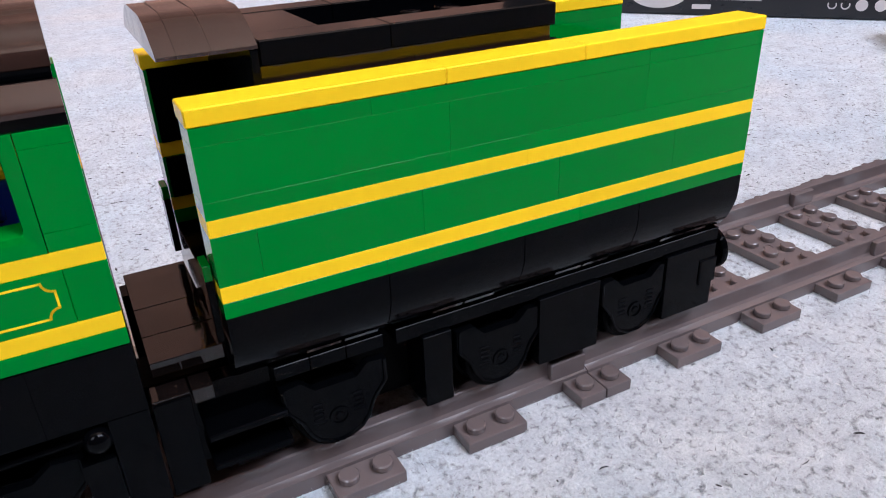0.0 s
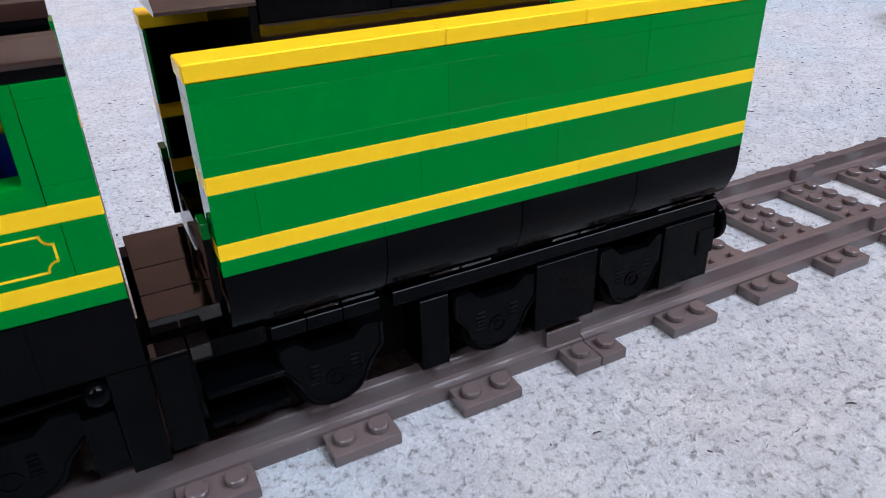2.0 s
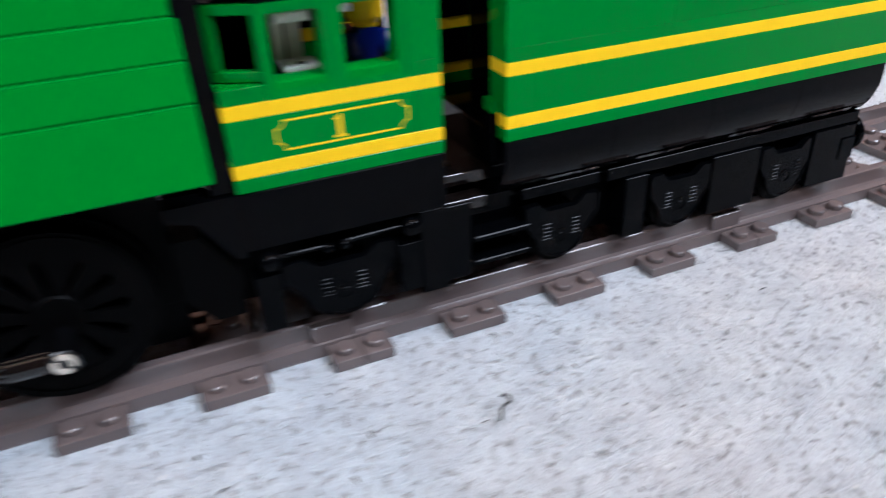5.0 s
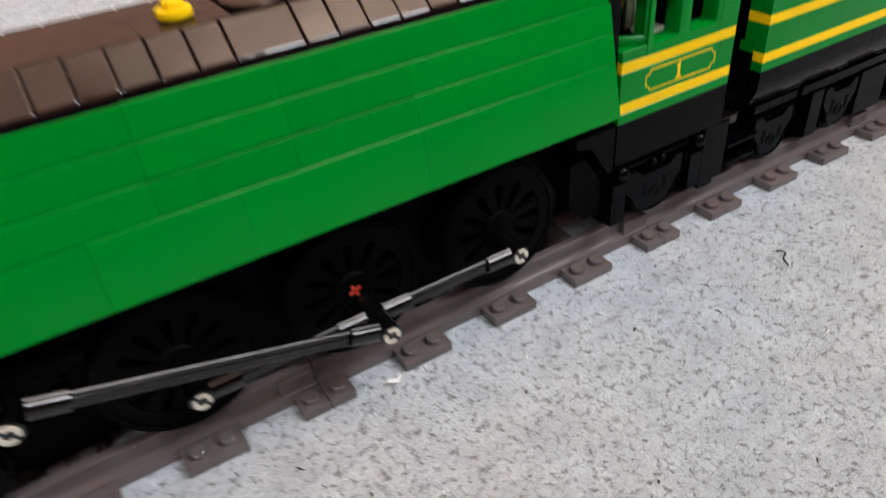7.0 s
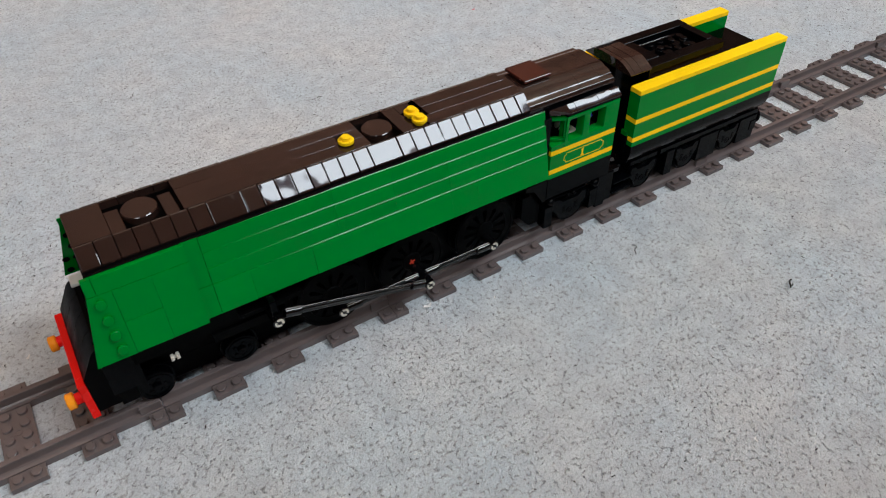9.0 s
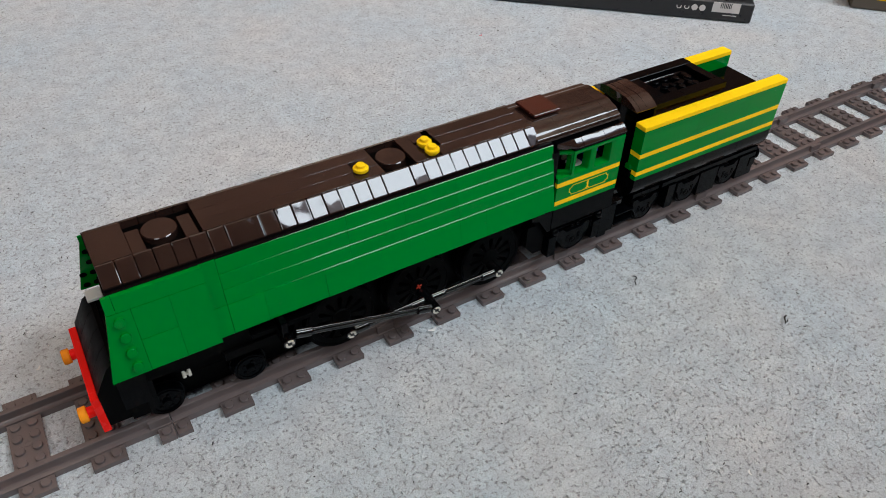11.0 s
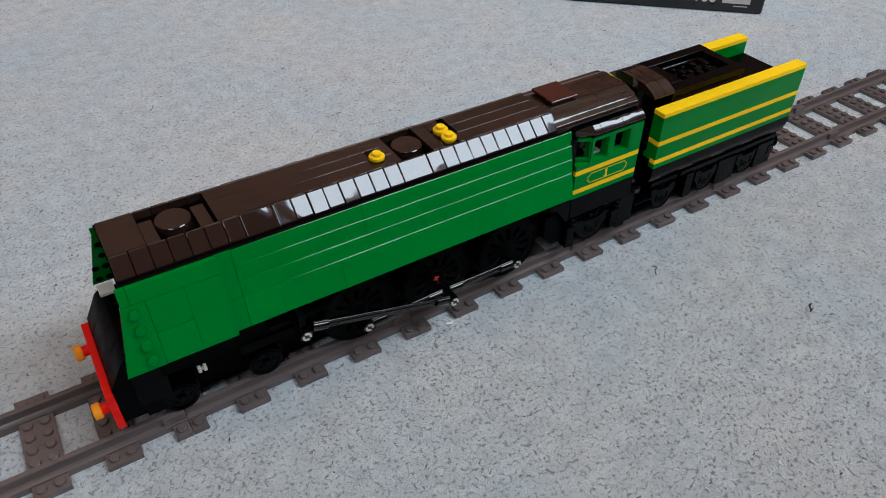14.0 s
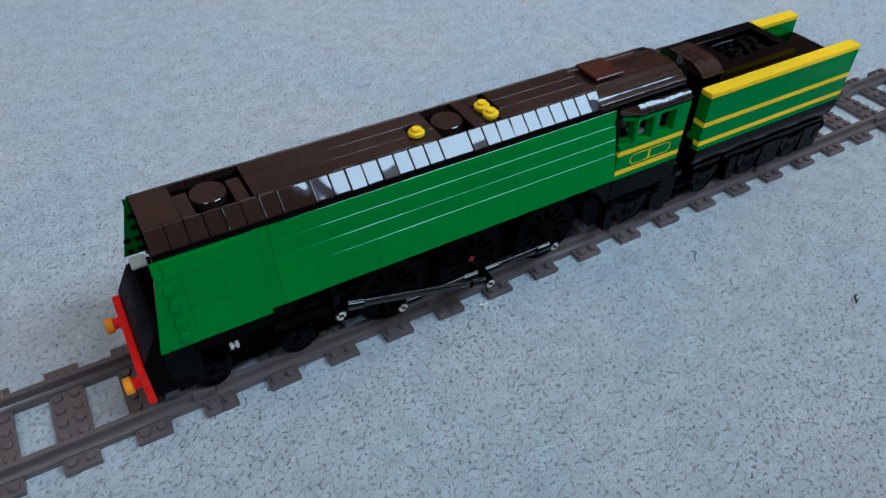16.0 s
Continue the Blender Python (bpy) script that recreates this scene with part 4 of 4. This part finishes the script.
brick("roof_hatch_base", engine, BLACK, -154.6, -141, -6.5, 8.5, 103.4, 105.4)
brick("roof_hatch", engine, BROWN, -156.6, -138.6, -8.2, 10.6, 105.4, 107.2, 0.3, "reddish brown flat hatch")
# controls seen through the side windows
for x0, x1, y0, y1, z0, z1 in ((-136.4, -128.9, -22.0, -17, 83.9, 86.0), (-124.6, -119.8, -22.0, -17, 84.6, 86.6), (-135.6, -133.2, -13.4, -11.4, 73.6, 88), (-132.4, -129.2, -13.0, -11.0, 73.6, 88), (-135.4, -127.4, -22.0, -15, 73.2, 74.8)):
    bracket = brick("control_bracket", engine, WHITE, x0, x1, y0, y1, z0, z1, 0.2, "white control bracket")
    if x1 - x0 > 4.5:
        # black ring laid on top for a hole's shade, bracket not pierced
        bm = bmesh.new()
        ring(bm, ((x0 + x1) / 2, -19.5, z1), "z", 0.4, 0.9, -0.1, 0.12, 14)
        part("bracket_hole", bm, DARK, bracket)
brick("back_stripe", engine, YELLOW, -126, -112, 4.6, 5.8, 72.8, 75.8)
brick("back_panel", engine, GREEN, -126, -112, 4.6, 5.8, 65.2, 72.6)
brick("inner_wall", engine, DARK, -149, -103.5, 6, 8, 65.1, 96)
brick("seat_block", engine, BROWN, -116, -112, -2, 4.4, 65.2, 76.0)

# driver doll
bm = bmesh.new()
box(bm, -117, -107, -16, -8, 70.2, 73.5, 0.5)
prism(bm, [(-115.8, 73.5), (-108.0, 73.5), (-108.6, 80.6), (-109.6, 82.2), (-111.9, 82.8), (-114.2, 82.2), (-115.2, 80.6)], "y", -15.2, -9.6)
for x in (-115.9, -107.9):
    rod(bm, (x, -12.4, 81.0), (x, -13.0, 79.8), 2.1, 16, 0.9)
    rod(bm, (x, -12.8, 80.2), (x, -16.0, 75.8), 1.75, 14, 0.5)
f1 = len(bm.faces)
rod(bm, (-111.9, -12.3, 82.6), (-111.9, -12.3, 83.8), 3.0, 18)
rod(bm, (-111.9, -12.3, 83.4), (-111.9, -12.3, 91.0), 4.5, 26, 1.3)
for v in bm.verts:
    v.co.z -= 4.2
    v.co.y += 3.0
    v.co.x -= 1.4
bm.faces.ensure_lookup_table()
for i, f in enumerate(bm.faces):
    f.material_index = 0 if i < f1 else 1
single("toy_driver", bm, [BLUE, YELLOW], "small toy figure, blue body and plain yellow head, in the cab", "toy figure")

# ---- boxes beyond the train ----
CARD = plastic("black printed card", (0.012, 0.012, 0.014), 0.32)
CARD2 = painted("dark grey-brown printed card", (0.1, 0.08, 0.06), 20)
PRINT = plastic("pale print", (0.62, 0.58, 0.56), 0.4)


def carton(name, x, y, w, d, h, turn, mat, label):
    """A closed carton standing on the carpet; x, y: the near corner, turn: the way its front runs."""
    ob = thing(name, (0, 0, 0), label, "box")
    bm = bmesh.new()
    box(bm, -w, 0, 0, d, 0.6, h, 1.2)
    body = part("carton", bm, mat, ob)
    bm = bmesh.new()
    box(bm, -w + 2, -2, 2, d - 2, h, h + 0.6, 0.2)
    part("lid_flap", bm, mat, body)
    ob.matrix_basis = pose(x * 0.001, y * 0.001, 0, 0, 0, turn)
    return ob


flat = carton("flat_box", 280, 175, 292, 30, 21, -42.0, CARD, "flat black printed carton lying on carpet")
for k, x in enumerate((-76, -68, -60, -52)):
    bm = bmesh.new()
    if k < 2:
        ring(bm, (x, 0, 13), "y", 1.8, 2.6, -0.35, 0.1, 16, 70, 290)
    else:
        rod(bm, (x, -0.35, 13), (x, 0.1, 13), 3.2, 20)
    part("round_mark", bm, PRINT, flat)
bm = bmesh.new()
box(bm, -42, -14, -0.35, 0.1, 10, 20.4, 0.05)
sticker = part("price_sticker", bm, PRINT, flat, "pale rectangular sticker")
bm = bmesh.new()
for k in range(7):
    box(bm, -34 + 1.7 * k, -33.1 + 1.7 * k, -0.5, -0.3, 14.5, 20.0, 0.02)
part("bar", bm, CARD, sticker)
bm = bmesh.new()
box(bm, -30, -16, -0.35, 0.1, 6.8, 7.6, 0.03)
part("text_bar", bm, PRINT, flat)
bm = bmesh.new()
turn_verts(rod(bm, (0, -0.35, 0), (0, 0.1, 0), 10, 32), Matrix.Translation((-205, 0, 14)) @ Matrix.Diagonal((1.9, 1, 0.6, 1)))
part("round_picture", bm, PRINT, flat)
side = carton("small_box", 456, 107, 60, 60, 30, -47.0, CARD2, "dark grey-brown carton with a yellow label on carpet")
bm = bmesh.new()
box(bm, -36, -10, -0.35, 0.1, 12, 19, 0.05)
part("yellow_label", bm, YELLOW, side)
big = carton("toy_box", 575, 147, 440, 90, 240, -51.2, CARD, "black printed carton with pale marks, standing on carpet")
for k, x in enumerate((-150, -140, -128, -114)):
    bm = bmesh.new()
    if k < 2:
        ring(bm, (x, 0, 12), "y", 2.6, 3.6, -0.35, 0.1, 20, 60, 300)
    else:
        rod(bm, (x, -0.35, 12), (x, 0.1, 12), 4.6, 24)
    part("round_mark", bm, PRINT, big)
bm = bmesh.new()
vs = rod(bm, (0, -0.35, 0), (0, 0.1, 0), 20, 36)
turn_verts(vs, Matrix.Translation((-292, 0, 20)) @ Matrix.Diagonal((1.3, 1, 0.7, 1)))
part("round_picture", bm, PRINT, big)
for x0, x1, z in ((-250, -205, 14), (-262, -246, 6)):
    bm = bmesh.new()
    box(bm, x0, x1, -0.35, 0.1, z, z + 4, 0.05)
    part("text_bar", bm, PRINT, big)

# ---- lint, scraps and threads on the carpet ----
LINT = material("white paper scrap", (0.85, 0.85, 0.83), 0.8)
THREAD = material("dark thread", (0.02, 0.018, 0.016), 0.7)
DOT = material("red speck", (0.7, 0.03, 0.08), 0.5)


def scrap(x, y, size, turn, mat, label):
    bm = bmesh.new()
    top, n = [], 9
    for i in range(n):
        u = i / (n - 1) * 2 - 1
        w = size * (0.34 - 0.2 * u * u + 0.06 * math.sin(5 * u + x))
        cx, cy, cz = u * size, 0.22 * size * math.sin(2.6 * u + y), 1.3 + 0.3 * size * u * u
        top.append([bm.verts.new((cx, cy + w * k, cz + (0.25 if k else 0.0) * size * 0.3 + dz)) for dz in (0, 0.22) for k in (-1, 0, 1)])
    for p, q in zip(top, top[1:]):
        for i, j in ((0, 1), (1, 2), (4, 3), (5, 4), (3, 0), (2, 5)):
            bm.faces.new([p[i], p[j], q[j], q[i]])
    for p in (top[0], top[-1]):
        bm.faces.new([p[0], p[1], p[2], p[5], p[4], p[3]])
    turn_verts(bm.verts, Matrix.Translation((x, y, 0)) @ Matrix.Rotation(turn, 4, "Z"))
    return single("paper_scrap", bm, mat, label, "scrap")


scrap(-237, -34, 2.6, 0.2, LINT, "tiny curled white paper scrap on carpet")
scrap(-201, -49, 1.0, 0.9, LINT, "tiny white paper fleck on carpet")
scrap(-436, 50, 1.6, 0.6, LINT, "tiny white paper fleck on carpet")
scrap(12, 287, 1.8, 0.3, DOT, "tiny red speck on carpet")


def thread(x, y, pts, r=0.28):
    bm = bmesh.new()
    for (ax, ay), (bx, by) in zip(pts, pts[1:]):
        rod(bm, (x + ax, y + ay, 2.0), (x + bx, y + by, 2.1), r, 6)
    return single("thread", bm, THREAD, "short dark curled thread lying on carpet", "thread")


thread(-103.5, -59, [(-0.2, 0.3), (0.9, -0.4), (1.3, -1.6), (0.6, -2.6), (-1.2, -3.2), (-2.4, -4.2), (-3.1, -5.6), (-4.0, -7.0)], 0.3)
thread(-50, -133, [(-3.2, -3.0), (-1.8, -2.2), (-0.6, -0.4), (0.8, 0.8), (2.6, 1.0)], 0.5)
scrap(-152, -194, 1.5, 0.9, LINT, "tiny white paper fleck on carpet")
rng = random.Random(8)
for k in range(24):
    a, l = rng.uniform(0, 6.28), rng.uniform(2.5, 6.5)
    bend = rng.uniform(-0.9, 0.9)
    pts = [(0, 0)]
    for i in range(4):
        pts.append((pts[-1][0] + math.cos(a + bend * i) * l / 4, pts[-1][1] + math.sin(a + bend * i) * l / 4))
    thread(rng.uniform(-420, 330), rng.choice((rng.uniform(-230, -45), rng.uniform(45, 320))), pts, rng.uniform(0.12, 0.22))


def lint(name, count, seed, l0, l1, w0, w1, mat, label):
    """Loose bits lying in the pile, as bent flat slivers."""
    rg = random.Random(seed)
    verts, faces = [], []
    for k in range(count):
        x, y = rg.uniform(-470, 480), rg.choice((-1, 1, 1)) * rg.uniform(36, 330)
        if y < -240:
            y = -y * 0.6
        a, l, w, z = rg.uniform(0, 6.28), rg.uniform(l0, l1), rg.uniform(w0, w1), rg.uniform(0.9, 1.6)
        bend = rg.uniform(-1.2, 1.2)
        n = len(verts)
        px, py = x, y
        for i in range(4):
            t = a + bend * i / 3
            h = w * (0.5 if i in (0, 3) else 1)
            for s, dz in ((-1, 0), (1, 0), (0, h)):
                verts.append(((px - math.sin(t) * h * s) * 0.001, (py + math.cos(t) * h * s) * 0.001, (z + dz) * 0.001))
            px, py = px + math.cos(t) * l / 3, py + math.sin(t) * l / 3
        for i in range(3):
            for p, q in ((0, 2), (2, 1), (1, 0)):
                faces.append((n + 3 * i + p, n + 3 * i + q, n + 3 * i + 3 + q, n + 3 * i + 3 + p))
    me = bpy.data.meshes.new(name)
    me.from_pydata(verts, [], faces)
    me.materials.append(mat)
    return tagged(new(name, me), label, "lint", kind="stuff")


lint("dark_lint", 1500, 11, 0.7, 2.6, 0.12, 0.34, THREAD, "tiny dark bits of lint caught in the pale carpet")
lint("pale_lint", 420, 12, 0.5, 1.9, 0.12, 0.3, LINT, "tiny white bits of lint caught in the carpet")
